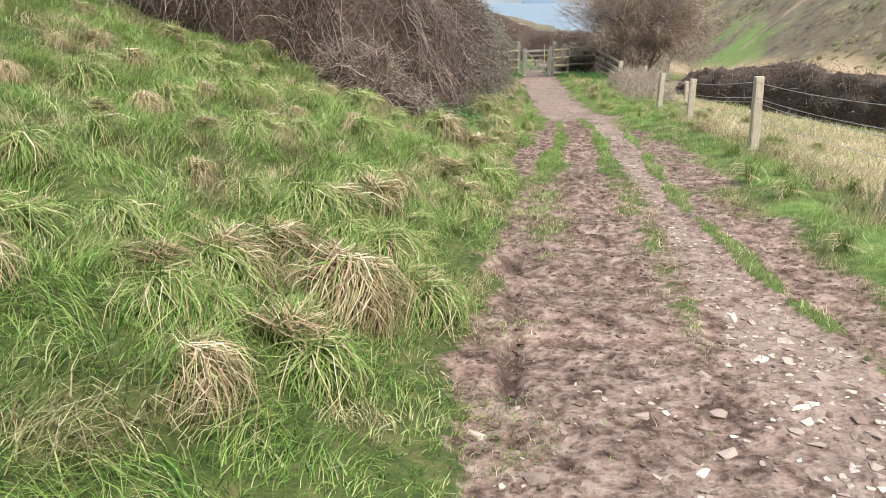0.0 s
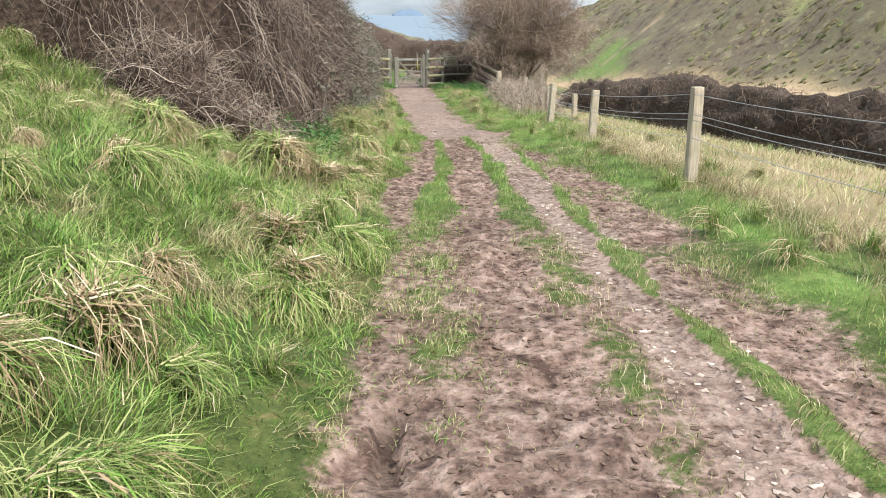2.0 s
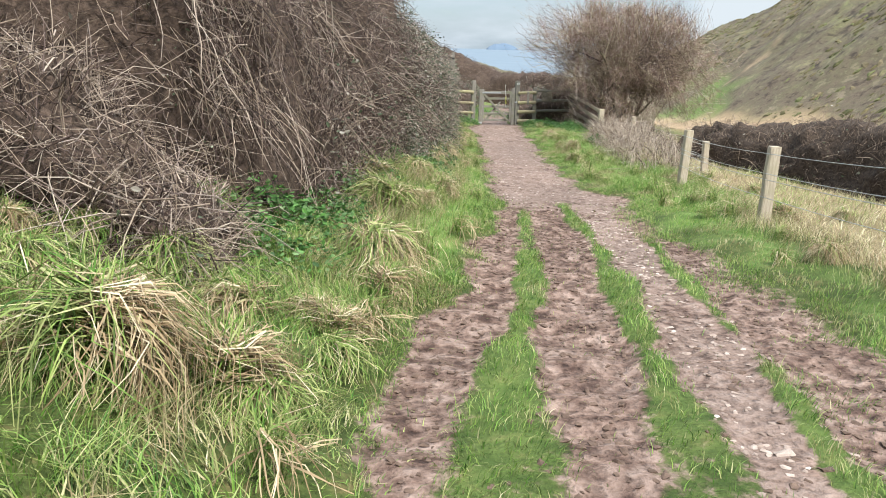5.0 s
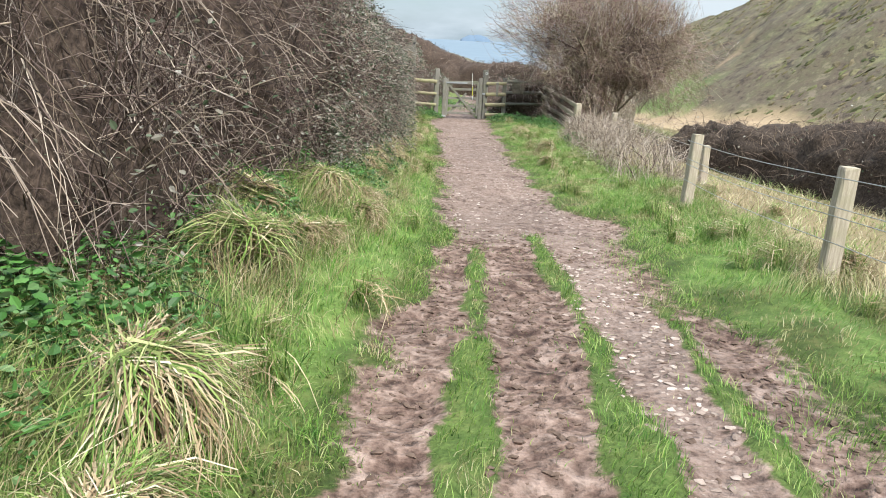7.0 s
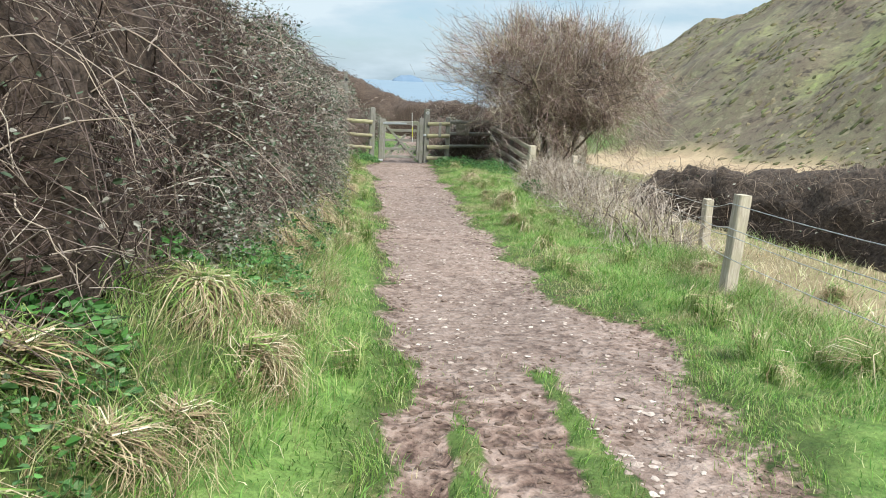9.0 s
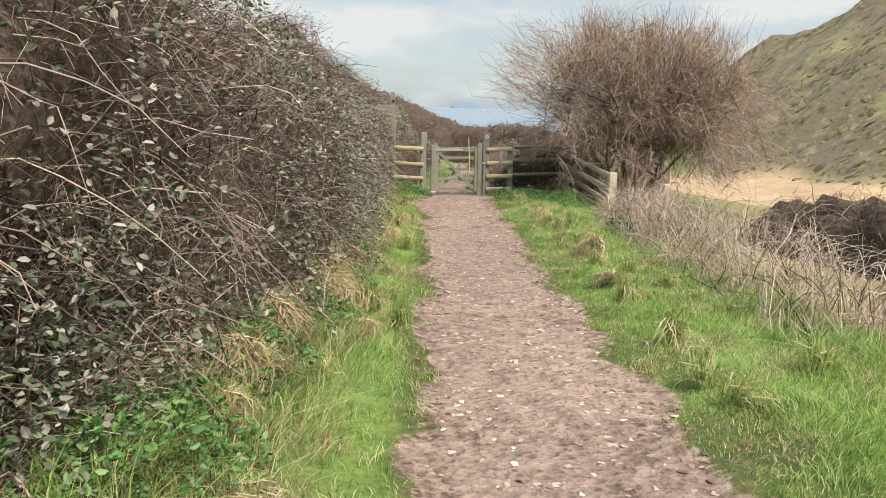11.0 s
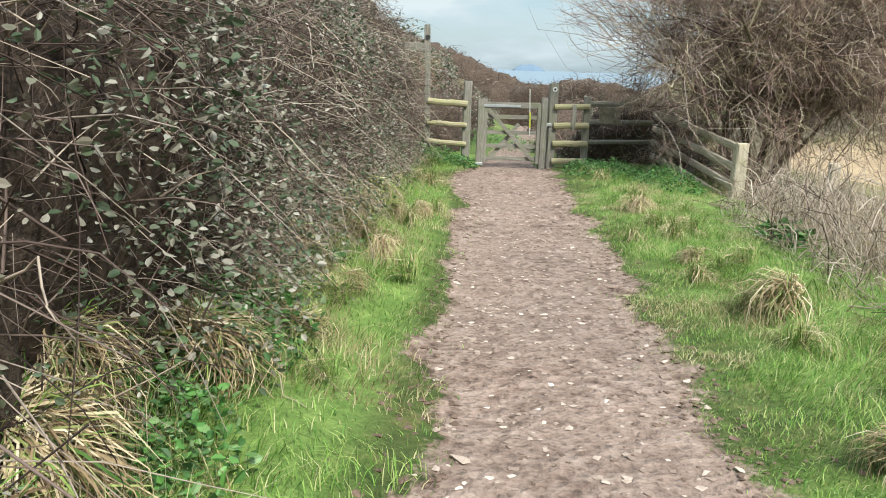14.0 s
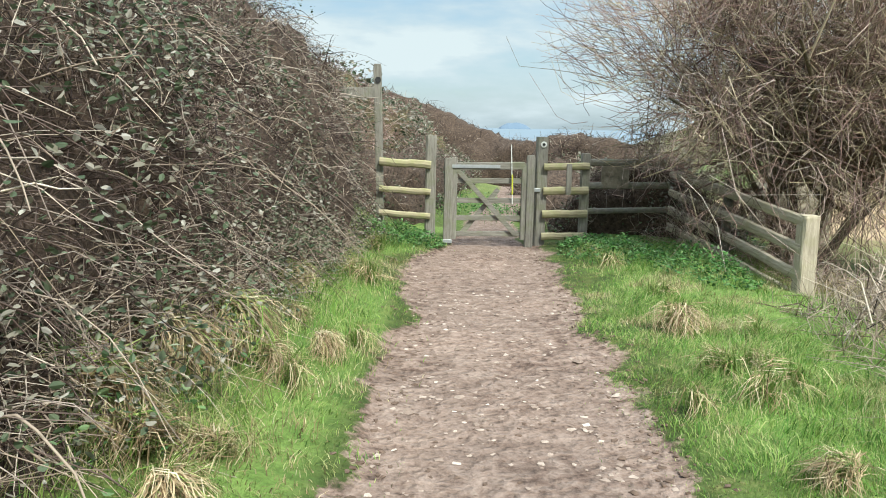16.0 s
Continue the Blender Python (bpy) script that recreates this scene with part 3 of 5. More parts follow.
def thicket(name, line, half, height, n_stems, n_twigs, n_leaves, label, category, seed, stem_len=1.1, stem_r=0.006, pale=0.12, leaf=0.05, mat=None, core=True, depth=0.35, lift=0.0,
            front_only=True, kind="", n_canes=0, low=0.02, heart=None, focus=None, up=0.25):
    """A scrubby hedge along line [(x, y, height scale), ...]: dark inner sheet painting its shaded depth, arching
    stems, fine twigs, small leaves.
    """
    rng = np.random.default_rng(seed)
    line = np.array(line, float)
    seg = np.concatenate([[0], np.cumsum(np.linalg.norm(np.diff(line[:, :2], axis=0), axis=1))])
    total = seg[-1]

    def body(u, a, swell=0.0):
        s = u * total
        cx, cy, hs = (np.interp(s, seg, line[:, k]) for k in range(3))
        dx, dy = np.interp(s + 0.05, seg, line[:, 0]) - np.interp(s - 0.05, seg, line[:, 0]), np.interp(s + 0.05, seg, line[:, 1]) - np.interp(s - 0.05, seg, line[:, 1])
        q = np.hypot(dx, dy) + 1e-9
        nxn, nyn = dy / q, -dx / q
        lump = 1 + 0.13 * vnoise(s, a * 2.2, 1.5, seed) + 0.1 * vnoise(s, a * 2.2, 0.55, seed + 1)
        w = (half * hs ** 0.5) * lump + swell
        h = height * hs * lump + swell
        ca, sa = np.cos(a), np.sin(a)
        ox = np.sign(ca) * np.abs(ca) ** 0.75 * w
        oz = np.maximum(sa, 0) ** 0.75 * h
        x, y = cx + nxn * ox, cy + nyn * ox
        end = np.minimum(1, np.minimum(u, 1 - u) * total / 0.7) ** 0.5
        return np.stack([x, y, ground_at(cx + nxn * half * 0.9, cy + nyn * half * 0.9) - 0.05 + oz * end + lift], -1), np.stack([nxn * ca, nyn * ca, sa + 0.1], -1)

    thing = put(name, None, None, label, category, "", kind)
    # dark sheet standing in for the unlit depth behind the stems
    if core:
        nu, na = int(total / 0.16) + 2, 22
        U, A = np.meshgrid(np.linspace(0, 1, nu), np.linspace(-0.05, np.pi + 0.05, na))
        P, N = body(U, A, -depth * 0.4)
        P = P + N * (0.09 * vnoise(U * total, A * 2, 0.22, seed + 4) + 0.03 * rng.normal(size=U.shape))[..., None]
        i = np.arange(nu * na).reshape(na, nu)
        put("depth_shade", raw_mesh("depth_shade", P.reshape(-1, 3), np.stack([i[:-1, :-1], i[:-1, 1:], i[1:, 1:], i[1:, :-1]], -1).reshape(-1, 4), heart or core_mat), thing)
    amax = 1.65 if front_only else np.pi

    def along(count):
        u = rng.uniform(0, 1, count)
        return np.where(rng.uniform(0, 1, count) < 0.85, rng.uniform(*focus, count), u) if focus else u
    for nm, count, ln, rad, segs, bow in (("cane", n_canes, stem_len * 1.5, stem_r * 1.4, 9, 0.9), ("stem_tangle", n_stems, stem_len, stem_r, 5, 0.45), ("twig_tangle", n_twigs, stem_len * 0.42, stem_r * 0.6, 3, 0.2)):
        if not count:
            continue
        u, a = along(count), rng.uniform(low, amax, count)
        p, nrm = body(u, a, -depth * rng.uniform(0, 0.6, count))
        length = ln * rng.uniform(0.45, 1.35, count)
        d = rng.normal(size=(count, 3)) * [0.6, 0.6, 0.55] + nrm * 0.35 + [0, 0, up]
        if nm == "cane":
            d = d * [0.55, 0.55, 0.4] + nrm * 0.5 + [0, 0, 0.35]
        d /= np.linalg.norm(d, axis=1, keepdims=True)
        t = np.linspace(0, 1, segs)[None, :, None]
        wig = rng.normal(size=(count, segs, 3)) * (0.018 if nm == "cane" else 0.035) * ln + rng.normal(size=(count, 1, 3)) * 0.4 * ln * (t - 0.5) / segs
        lines = p[:, None] + d[:, None] * (length[:, None, None] * (t - 0.25)) - np.array([0, 0, 1.0]) * bow * length[:, None, None] * t * t + np.cumsum(wig, 1)
        g = ground_at(lines[..., 0], lines[..., 1]) + 0.01
        lines[..., 2] = np.maximum(lines[..., 2], g)
        r = rad * rng.uniform(0.5, 1.5, count)[:, None] * np.linspace(1, 0.35, segs)[None]
        light = (rng.uniform(0, 1, count) < pale) * rng.uniform(0.4, 1, count)
        if nm == "cane":
            for k in range(count):
                vv, ff = tubes(lines[k:k + 1], r[k:k + 1], 5)
                put(nm, raw_mesh(nm, vv, ff, mat or stem_mat, True, tone=np.full(len(vv), max(0.6, light[k]))), thing)
            continue
        vv, ff = tubes(lines, r)
        put(nm, raw_mesh(nm, vv, ff, mat or stem_mat, True, tone=np.repeat(light, segs * 3)), thing, kind="stuff")
    if n_leaves:
        u, a = along(n_leaves), np.abs(rng.normal(0.5, 0.6, n_leaves)) % amax
        p, nrm = body(u, a, 0)
        keep = (vnoise(u * total, a * 2.5, 0.9, seed + 7) + 0.5 * rng.normal(size=n_leaves) > -0.1) & ((p[:, 1] > 17.5) | (rng.uniform(0, 1, n_leaves) < 0.25))
        p, nrm = p[keep], nrm[keep]
        p = p + nrm * rng.uniform(-0.12, 0.2, len(p))[:, None]
        vv, ff = leaf_quads(p, leaf * rng.uniform(0.5, 1.4, len(p)), rng)
        fresh = np.repeat(np.clip(1 - (p[:, 2] - ground_at(p[:, 0], p[:, 1])) / 0.6, 0, 1) * (rng.uniform(0, 1, len(p)) < 0.3), 7)
        put("foliage", raw_mesh("foliage", vv, ff, leaf_mat, False, tone=fresh), thing, kind="stuff")
    return thing


HEDGE = [(-8, 13.6, 0.95), (-3.6, 13.0, 1.0), (-1.9, 12.9, 1.05), (-1.15, 14, 1.05), (-1.0, 16, 1.05), (-0.75, 18, 1.05), (0.05, 20.5, 1.0), (0.3, 23, 0.95), (0.4, 26, 0.97), (0.55, 29, 1.0), (0.7, 32, 1.08), (0.45, 34.5, 1.08), (0.5, 37.5, 0.95)]
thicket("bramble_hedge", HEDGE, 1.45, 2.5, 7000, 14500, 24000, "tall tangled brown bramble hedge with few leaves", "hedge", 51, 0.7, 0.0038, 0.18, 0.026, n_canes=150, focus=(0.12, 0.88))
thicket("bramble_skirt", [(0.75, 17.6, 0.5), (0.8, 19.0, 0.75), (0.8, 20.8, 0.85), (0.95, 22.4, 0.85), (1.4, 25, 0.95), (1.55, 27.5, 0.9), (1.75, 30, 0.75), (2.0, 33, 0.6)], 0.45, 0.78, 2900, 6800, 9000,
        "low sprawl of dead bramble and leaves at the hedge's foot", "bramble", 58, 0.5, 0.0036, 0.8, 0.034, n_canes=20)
thicket("bramble_canes", [(-4.5, 12.7, 0.9), (-2.6, 12.6, 1.0), (-1.6, 12.8, 1.0), (-1.1, 14, 1.0), (-1.05, 16, 1.0), (-0.85, 18, 0.95)], 1.45, 2.45, 4000, 6800, 0,
        "pale dead bramble canes hanging over the hedge", "bramble", 59, 0.62, 0.004, 0.4, core=False, n_canes=50, low=0.12, up=-0.8)
thicket("bramble_bush", [(-0.5, 18.2, 0.95), (0.1, 20.3, 1.0), (0.4, 23, 0.98), (0.5, 26, 0.95), (0.65, 29.5, 0.9), (0.95, 33.5, 0.8)], 1.45, 2.4, 2200, 9000, 38000,
        "leafy bramble with withered grey-green leaves over the hedge", "bramble", 60, 0.55, 0.0036, 0.3, 0.036, core=False, low=0.1)
thicket("hillside_scrub", [(0.3, 34.8, 0.9), (0.75, 37.8, 1.0), (1.2, 41, 0.95), (1.5, 46, 0.85), (2.4, 54, 0.8), (3.3, 62, 0.65)], 1.7, 2.25, 1500, 6000, 9000, "olive-brown scrub on the hillside past the gate", "scrub",
        63, 0.7, 0.007, 0.1, 0.08, mat=twig_mat, heart=scrub_mat, focus=(0.0, 0.55))
thicket("gateside_bramble", [(1.9, 35.1, 0.9), (2.6, 36.3, 1.0), (2.9, 39, 1.0), (3.4, 43, 0.9), (4.2, 48, 0.8)], 0.65, 1.25, 500, 1700, 3200, "brown bramble with green leaves behind the rails", "bramble", 64, 0.5, 0.005, 0.1, 0.05,
        front_only=False)
thicket("gateside_scrub", [(5.1, 35.9, 0.6), (6.0, 35.8, 0.9), (7.2, 36.2, 0.9), (8.3, 36.5, 0.5)], 0.7, 1.3, 500, 1700, 2600, "tangled brown scrub behind the post-and-rail fence", "scrub", 65, 0.55, 0.005, 0.15, 0.05,
        front_only=False)
thicket("gateside_scrub", [(5.4, 37.2, 0.8), (6.0, 40, 0.9), (6.8, 44, 0.9), (7.6, 48, 0.8)], 0.7, 1.2, 300, 1200, 1800, "brown and green scrub beside the path past the gate", "scrub", 66, 0.5, 0.006, 0.1, 0.06,
        front_only=False)
thicket("fence_tangle", [(6.5, 34.6, 0.9), (7.15, 33.2, 1.0), (7.35, 31.6, 0.8)], 0.35, 0.95, 280, 1100, 0, "brown twigs and dead canes grown through the broken fence", "scrub", 67, 0.8, 0.0045, 0.3, mat=twig_mat,
        core=False, front_only=False, up=0.7, n_canes=8)
thicket("dead_stalks", [(6.2, 26.4, 0.8), (6.9, 28.4, 1), (7.4, 30.6, 1)], 0.4, 0.5, 170, 380, 0, "tall bleached dead stalks standing by the fence", "stalks", 62, 1.5, 0.0055, 1.0, core=False,
        front_only=False, up=2.6, n_canes=14)
thicket("bramble_growth", [(0.05, 13.3, 0.9), (0.25, 14.5, 1.0), (0.4, 16, 1.0), (0.65, 18, 0.9), (0.95, 19.6, 0.7)], 0.3, 1.15, 1500, 3600, 3500, "upright brown bramble stems rising at the hedge's foot", "bramble", 68, 0.6, 0.004, 0.22, 0.04,
        core=False, front_only=False, up=0.9, n_canes=14)
thicket("bramble_mound", [(-1.9, 12.0, 0.9), (-0.9, 11.5, 1.0), (-0.05, 11.5, 0.95)], 0.58, 0.82, 1300, 2600, 300, "low mound of dead bramble stems by the track", "bramble", 52, 0.75, 0.004, 0.55,
        front_only=False)
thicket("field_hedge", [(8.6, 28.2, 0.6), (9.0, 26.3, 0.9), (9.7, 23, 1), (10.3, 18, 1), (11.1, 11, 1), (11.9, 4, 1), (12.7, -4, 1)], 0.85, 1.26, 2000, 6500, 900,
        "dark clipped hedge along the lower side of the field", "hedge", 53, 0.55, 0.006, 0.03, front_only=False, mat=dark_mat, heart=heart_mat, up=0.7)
thicket("distant_scrub", [(6.0, 47, 0.7), (8.5, 46, 0.9), (11, 46, 0.7)], 1.5, 2.1, 400, 1400, 900, "russet scrub beyond the gate", "scrub", 54, 0.9, 0.009, 0.1, front_only=False)
thicket("distant_scrub", [(-1, 60, 0.8), (3, 59, 1.0), (8, 57, 1), (12, 57, 0.7)], 1.6, 2.0, 400, 1500, 500, "russet scrub on the slope towards the sea", "scrub", 57, 1.0, 0.012, 0.1, front_only=False)
thicket("dead_brambles", [(5.45, 20.3, 0.6), (5.75, 22.5, 1.0), (6.1, 25, 1.0), (6.35, 27.5, 0.9), (6.65, 30.1, 0.75)], 0.6, 0.78, 1300, 1100, 0, "bleached dead bramble canes sprawling along the fence", "bramble", 55, 0.85, 0.0046, 0.85,
        core=False, front_only=False, n_canes=16, up=1.1)

# ---- hawthorn tree ----


def tree(name, x, y, seed, label):
    rng = np.random.default_rng(seed)
    z = float(ground_at(x, y)) - 0.05
    thing = put(name, None, None, label, "tree")
    thing.location = (0, 0, 0)
    trunks, twigs, tones = [], [], []

    def grow(p, d, length, r, level):
        n = 6
        pts, q, dd = [p], p.copy(), d.copy()
        for _ in range(n - 1):
            dd = dd + rng.normal(size=3) * 0.2 + np.array([0, 0, 0.05 if level < 2 else -0.02])
            dd /= np.linalg.norm(dd)
            q = q + dd * length / (n - 1)
            pts.append(q)
        (trunks if level < 2 else twigs).append((np.array(pts), np.linspace(r, r * 0.55, n)))
        if level < 4:
            for _ in range((6, 6, 6, 5)[level]):
                k = rng.uniform(0.3, 1.0) * (n - 1)
                b = pts[int(k)]
                out = dd * 0.5 + rng.normal(size=3) * np.array([0.75, 0.75, 0.5]) + np.array([0, 0, 0.22])
                out /= np.linalg.norm(out)
                grow(b, out, length * rng.uniform(0.5, 0.78), r * (0.42 if level else 0.5), level + 1)
    for lean in ((-0.35, -0.1, 1), (0.25, -0.2, 1), (0.05, 0.3, 1), (0.6, 0.1, 0.8)):
        d = np.array(lean, float)
        grow(np.array([x + lean[0] * 0.4, y + lean[1] * 0.4, z]), d / np.linalg.norm(d), 2.35, 0.075, 0)
    mid = np.array([x + 0.2, y, z + 2.35])
    for _ in range(215):
        q = rng.normal(size=3)
        q /= np.linalg.norm(q)
        q[2] = abs(q[2]) if q[2] < -0.5 else q[2]
        hub = mid + q * np.array([2.6, 2.3, 1.95]) * rng.uniform(0.3, 0.95) ** 0.6
        main = q * [1, 1, 0.6] + rng.normal(size=3) * 0.45 + [0, 0, 0.3 if q[2] > -0.1 else -0.8]
        main /= np.linalg.norm(main)
        for _ in range(int(rng.integers(14, 42))):
            way = main * 0.8 + rng.normal(size=3) * 0.55
            way /= np.linalg.norm(way)
            ln = rng.uniform(0.3, 1.0)
            line = hub + rng.normal(size=3) * 0.12 + way * (np.linspace(-0.25, 0.75, 6)[:, None] * ln) + np.cumsum(rng.normal(size=(6, 3)) * 0.035, 0)
            twigs.append((line, np.linspace(0.0052, 0.002, 6) * rng.uniform(0.7, 1.3)))
    for _ in range(34):
        hub = mid + np.array([rng.uniform(-2.9, -1.9), rng.uniform(-1.0, 1.2), rng.uniform(-0.3, 1.5)])
        main = np.array([-0.75, 0.0, 0.55]) + rng.normal(size=3) * 0.2
        for _ in range(int(rng.integers(7, 16))):
            way = main + rng.normal(size=3) * 0.35
            ln = rng.uniform(0.5, 1.1)
            line = hub + rng.normal(size=3) * 0.12 + way * (np.linspace(-0.35, 0.65, 6)[:, None] * ln) + np.cumsum(rng.normal(size=(6, 3)) * 0.03, 0)
            twigs.append((line, np.linspace(0.0046, 0.0018, 6)))
    for _ in range(32):
        hub = np.array([x + rng.uniform(-2.0, 1.0), y + rng.uniform(-2.3, -0.6), z + rng.uniform(0.7, 2.3)])
        for _ in range(int(rng.integers(10, 26))):
            way = np.array([0, -0.1, -0.8]) + rng.normal(size=3) * 0.55
            ln = rng.uniform(0.4, 1.0)
            line = hub + rng.normal(size=3) * 0.14 + way * (np.linspace(-0.2, 0.8, 6)[:, None] * ln) + np.cumsum(rng.normal(size=(6, 3)) * 0.035, 0)
            twigs.append((line, np.linspace(0.0048, 0.002, 6)))
    # darker twigs at the centre paint in the crown's shaded hollow
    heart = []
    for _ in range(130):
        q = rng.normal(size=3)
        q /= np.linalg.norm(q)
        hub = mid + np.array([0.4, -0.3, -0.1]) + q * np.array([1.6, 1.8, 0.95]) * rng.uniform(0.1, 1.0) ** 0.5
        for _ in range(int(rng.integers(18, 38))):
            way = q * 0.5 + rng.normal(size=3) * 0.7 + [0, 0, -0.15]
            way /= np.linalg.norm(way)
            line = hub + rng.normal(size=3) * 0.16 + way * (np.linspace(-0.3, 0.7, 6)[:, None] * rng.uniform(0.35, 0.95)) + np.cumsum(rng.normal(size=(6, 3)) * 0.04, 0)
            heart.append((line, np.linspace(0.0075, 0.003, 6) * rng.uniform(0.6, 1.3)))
    for _ in range(120):
        top = rng.uniform() < 0.6
        a, k = rng.uniform(0, 2 * np.pi), rng.uniform(0.2, 1.0) ** 0.5
        hub = mid + (np.array([np.cos(a) * 2.3 * k, np.sin(a) * 2.0 * k, 1.75 * (1 - 0.55 * k * k)]) if top else np.array([rng.uniform(1.2, 3.3), rng.uniform(-1.3, 1.0), rng.uniform(-1.7, 0.5)]))
        main = np.array([np.cos(a) * 0.3 * k, np.sin(a) * 0.3 * k, 1.0]) if top else np.array([0.45, -0.1, rng.uniform(-0.7, 0.3)])
        for _ in range(int(rng.integers(14, 30))):
            way = main + rng.normal(size=3) * (0.25 if top else 0.5)
            line = hub + rng.normal(size=3) * 0.16 + way * (np.linspace(-0.35, 0.65, 6)[:, None] * rng.uniform(0.4, 1.0)) + np.cumsum(rng.normal(size=(6, 3)) * 0.03, 0)
            twigs.append((line, np.linspace(0.0048, 0.002, 6)))
    for nm, group, mat, sides, keep in (("shaded_twigs", heart, dark_mat, 3, [0, 2, 5]), ("limb_frame", trunks, bark_mat, 6, [0, 1, 2, 3, 4, 5]), ("twig_crown", twigs, twig_mat, 3, [0, 2, 3, 5])):
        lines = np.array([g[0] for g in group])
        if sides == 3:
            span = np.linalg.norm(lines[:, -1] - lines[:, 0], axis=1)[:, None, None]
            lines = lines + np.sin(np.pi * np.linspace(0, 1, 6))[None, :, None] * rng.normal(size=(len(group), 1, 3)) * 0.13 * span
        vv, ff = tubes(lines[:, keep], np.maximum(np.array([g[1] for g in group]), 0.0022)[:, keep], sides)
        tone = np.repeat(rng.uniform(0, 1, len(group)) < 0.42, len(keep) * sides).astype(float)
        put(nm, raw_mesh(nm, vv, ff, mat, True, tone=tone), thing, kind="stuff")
    return thing


tree("hawthorn_tree", 7.9, 33.6, 61, "bare wind-shaped hawthorn tree with dense grey-brown twigs")

# ---- fences, gate and signpost ----


def post_mesh(w, d, h, rng, top=0.02, taper=0.0):
    """An upright post from z=0, with chamfered top and slightly uneven edges."""
    bm = bmesh.new()
    bmesh.ops.create_cube(bm, size=1, matrix=Matrix.Translation((0, 0, 0.5)))
    bmesh.ops.subdivide_edges(bm, edges=[e for e in bm.edges if abs(e.verts[0].co.z - e.verts[1].co.z) > 0.5], cuts=5)
    bmesh.ops.bevel(bm, geom=[e for e in bm.edges if abs(e.verts[0].co.z - e.verts[1].co.z) > 0.05], offset=0.1, segments=1, affect="EDGES")
    bmesh.ops.bevel(bm, geom=[e for e in bm.edges if min(e.verts[0].co.z, e.verts[1].co.z) > 0.999], offset=0.025, segments=1, affect="EDGES")
    for q in bm.verts:
        k = 1 - taper * q.co.z
        q.co = Vector((q.co.x * w * k + rng.normal() * 0.0025, q.co.y * d * k + rng.normal() * 0.0025, q.co.z * h))
    return bm


def rail_mesh(a, b, r, rng, squash=0.75):
    """A split rail between two points, half-round, a little crooked."""
    a, b = np.array(a, float), np.array(b, float)
    t = np.linspace(0, 1, 9)[:, None]
    line = a + (b - a) * t
    line[1:-1] += rng.normal(size=(7, 3)) * [0, 0, 0.0035]
    vv, ff = tubes(line[None], np.full((1, 9), r), 8)
    mid = np.repeat(line, 8, 0)
    off = vv - mid
    off[:, 2] *= 1.0
    off[:, :2] *= squash
    bm = bmesh.new()
    vs = [bm.verts.new(q) for q in mid + off]
    for f in ff:
        bm.faces.new([vs[k] for k in f])
    bm.faces.new(vs[:8][::-1])
    bm.faces.new(vs[-8:])
    return bm


rng = np.random.default_rng(71)
WIRE_POSTS = [(2.9, -2.6, 0.9, 0), (3.4, 2.1, 0.95, 0), (3.82, 6.5, 0.98, 1), (4.17, 10.45, 0.97, -1), (4.64, 14.85, 0.8, 2), (5.02, 18.4, 0.86, 3), (6.78, 22.1, 0.66, -1), (7.56, 29.9, 0.75, 0)]
tops = []
for x, y, h, leanx in WIRE_POSTS:
    z = float(ground_at(x, y)) - 0.12
    p = put("fence_post", None, None, "pale weathered square timber fence post in rough grass", "fence post", "wire fence posts")
    p.matrix_world = pose(x, y, z, 0.8 * rng.normal(), leanx, rng.uniform(-8, 8))
    part("post", post_mesh(0.115, 0.105, h + 0.12, rng), fence_wood, p)
    tops.append((x, y, z + h + 0.12))
wires = put("fence_wire", None, None, "four strands of galvanised wire along the fence posts", "wire")
chain = tops[:6] + [tops[6], tops[7]]
for drop in (0.07, 0.27, 0.33, 0.51):
    for a, b in zip(chain[:-1], chain[1:]):
        t = np.linspace(0, 1, 7)[:, None]
        line = np.array(a) + (np.array(b) - np.array(a)) * t - np.array([0.06, 0, drop])
        line[:, 2] -= 0.03 * np.sin(np.pi * t[:, 0])
        vv, ff = tubes(line[None], np.full((1, 7), 0.0034), 4)
        put("strand", raw_mesh("strand", vv, ff, wire_mat), wires)


def timber_post(x, y, top, w=0.12, mat=None, label="weathered grey square gate post", name="gate_post", lean=0.0):
    z = float(ground_at(x, y)) - 0.15
    p = put(name, None, None, label, "post")
    p.matrix_world = pose(x, y, z, 0, lean, rng.uniform(-3, 3))
    part("post", post_mesh(w, w, top - z, rng), mat or grey_wood, p)
    return p


GY = 34.4
sign = timber_post(2.52, GY, 0.98, 0.1, grey_wood, "tall weathered wooden signpost beside the gate", "signpost", -1.5)
left_post = timber_post(3.2, GY, 0.05, 0.14)
hinge_post = timber_post(3.44, GY - 0.1, -0.25, 0.11)
latch_post = timber_post(4.56, GY - 0.1, -0.19, 0.11)
right_post = timber_post(4.72, GY, 0.06, 0.15)
fence_post = timber_post(5.33, GY, -0.15, 0.12)


def fence_panel(label, ends, zs, r=0.05, mat=green_wood, name="rail_fence", squash=0.75):
    f = put(name, None, None, label, "fence")
    for dz in zs:
        for a, b in zip(ends[:-1], ends[1:]):
            part("rail", rail_mesh((a[0], a[1], a[2] + dz), (b[0], b[1], b[2] + dz), r * rng.uniform(0.85, 1.1), rng, squash), mat, f)
    return f


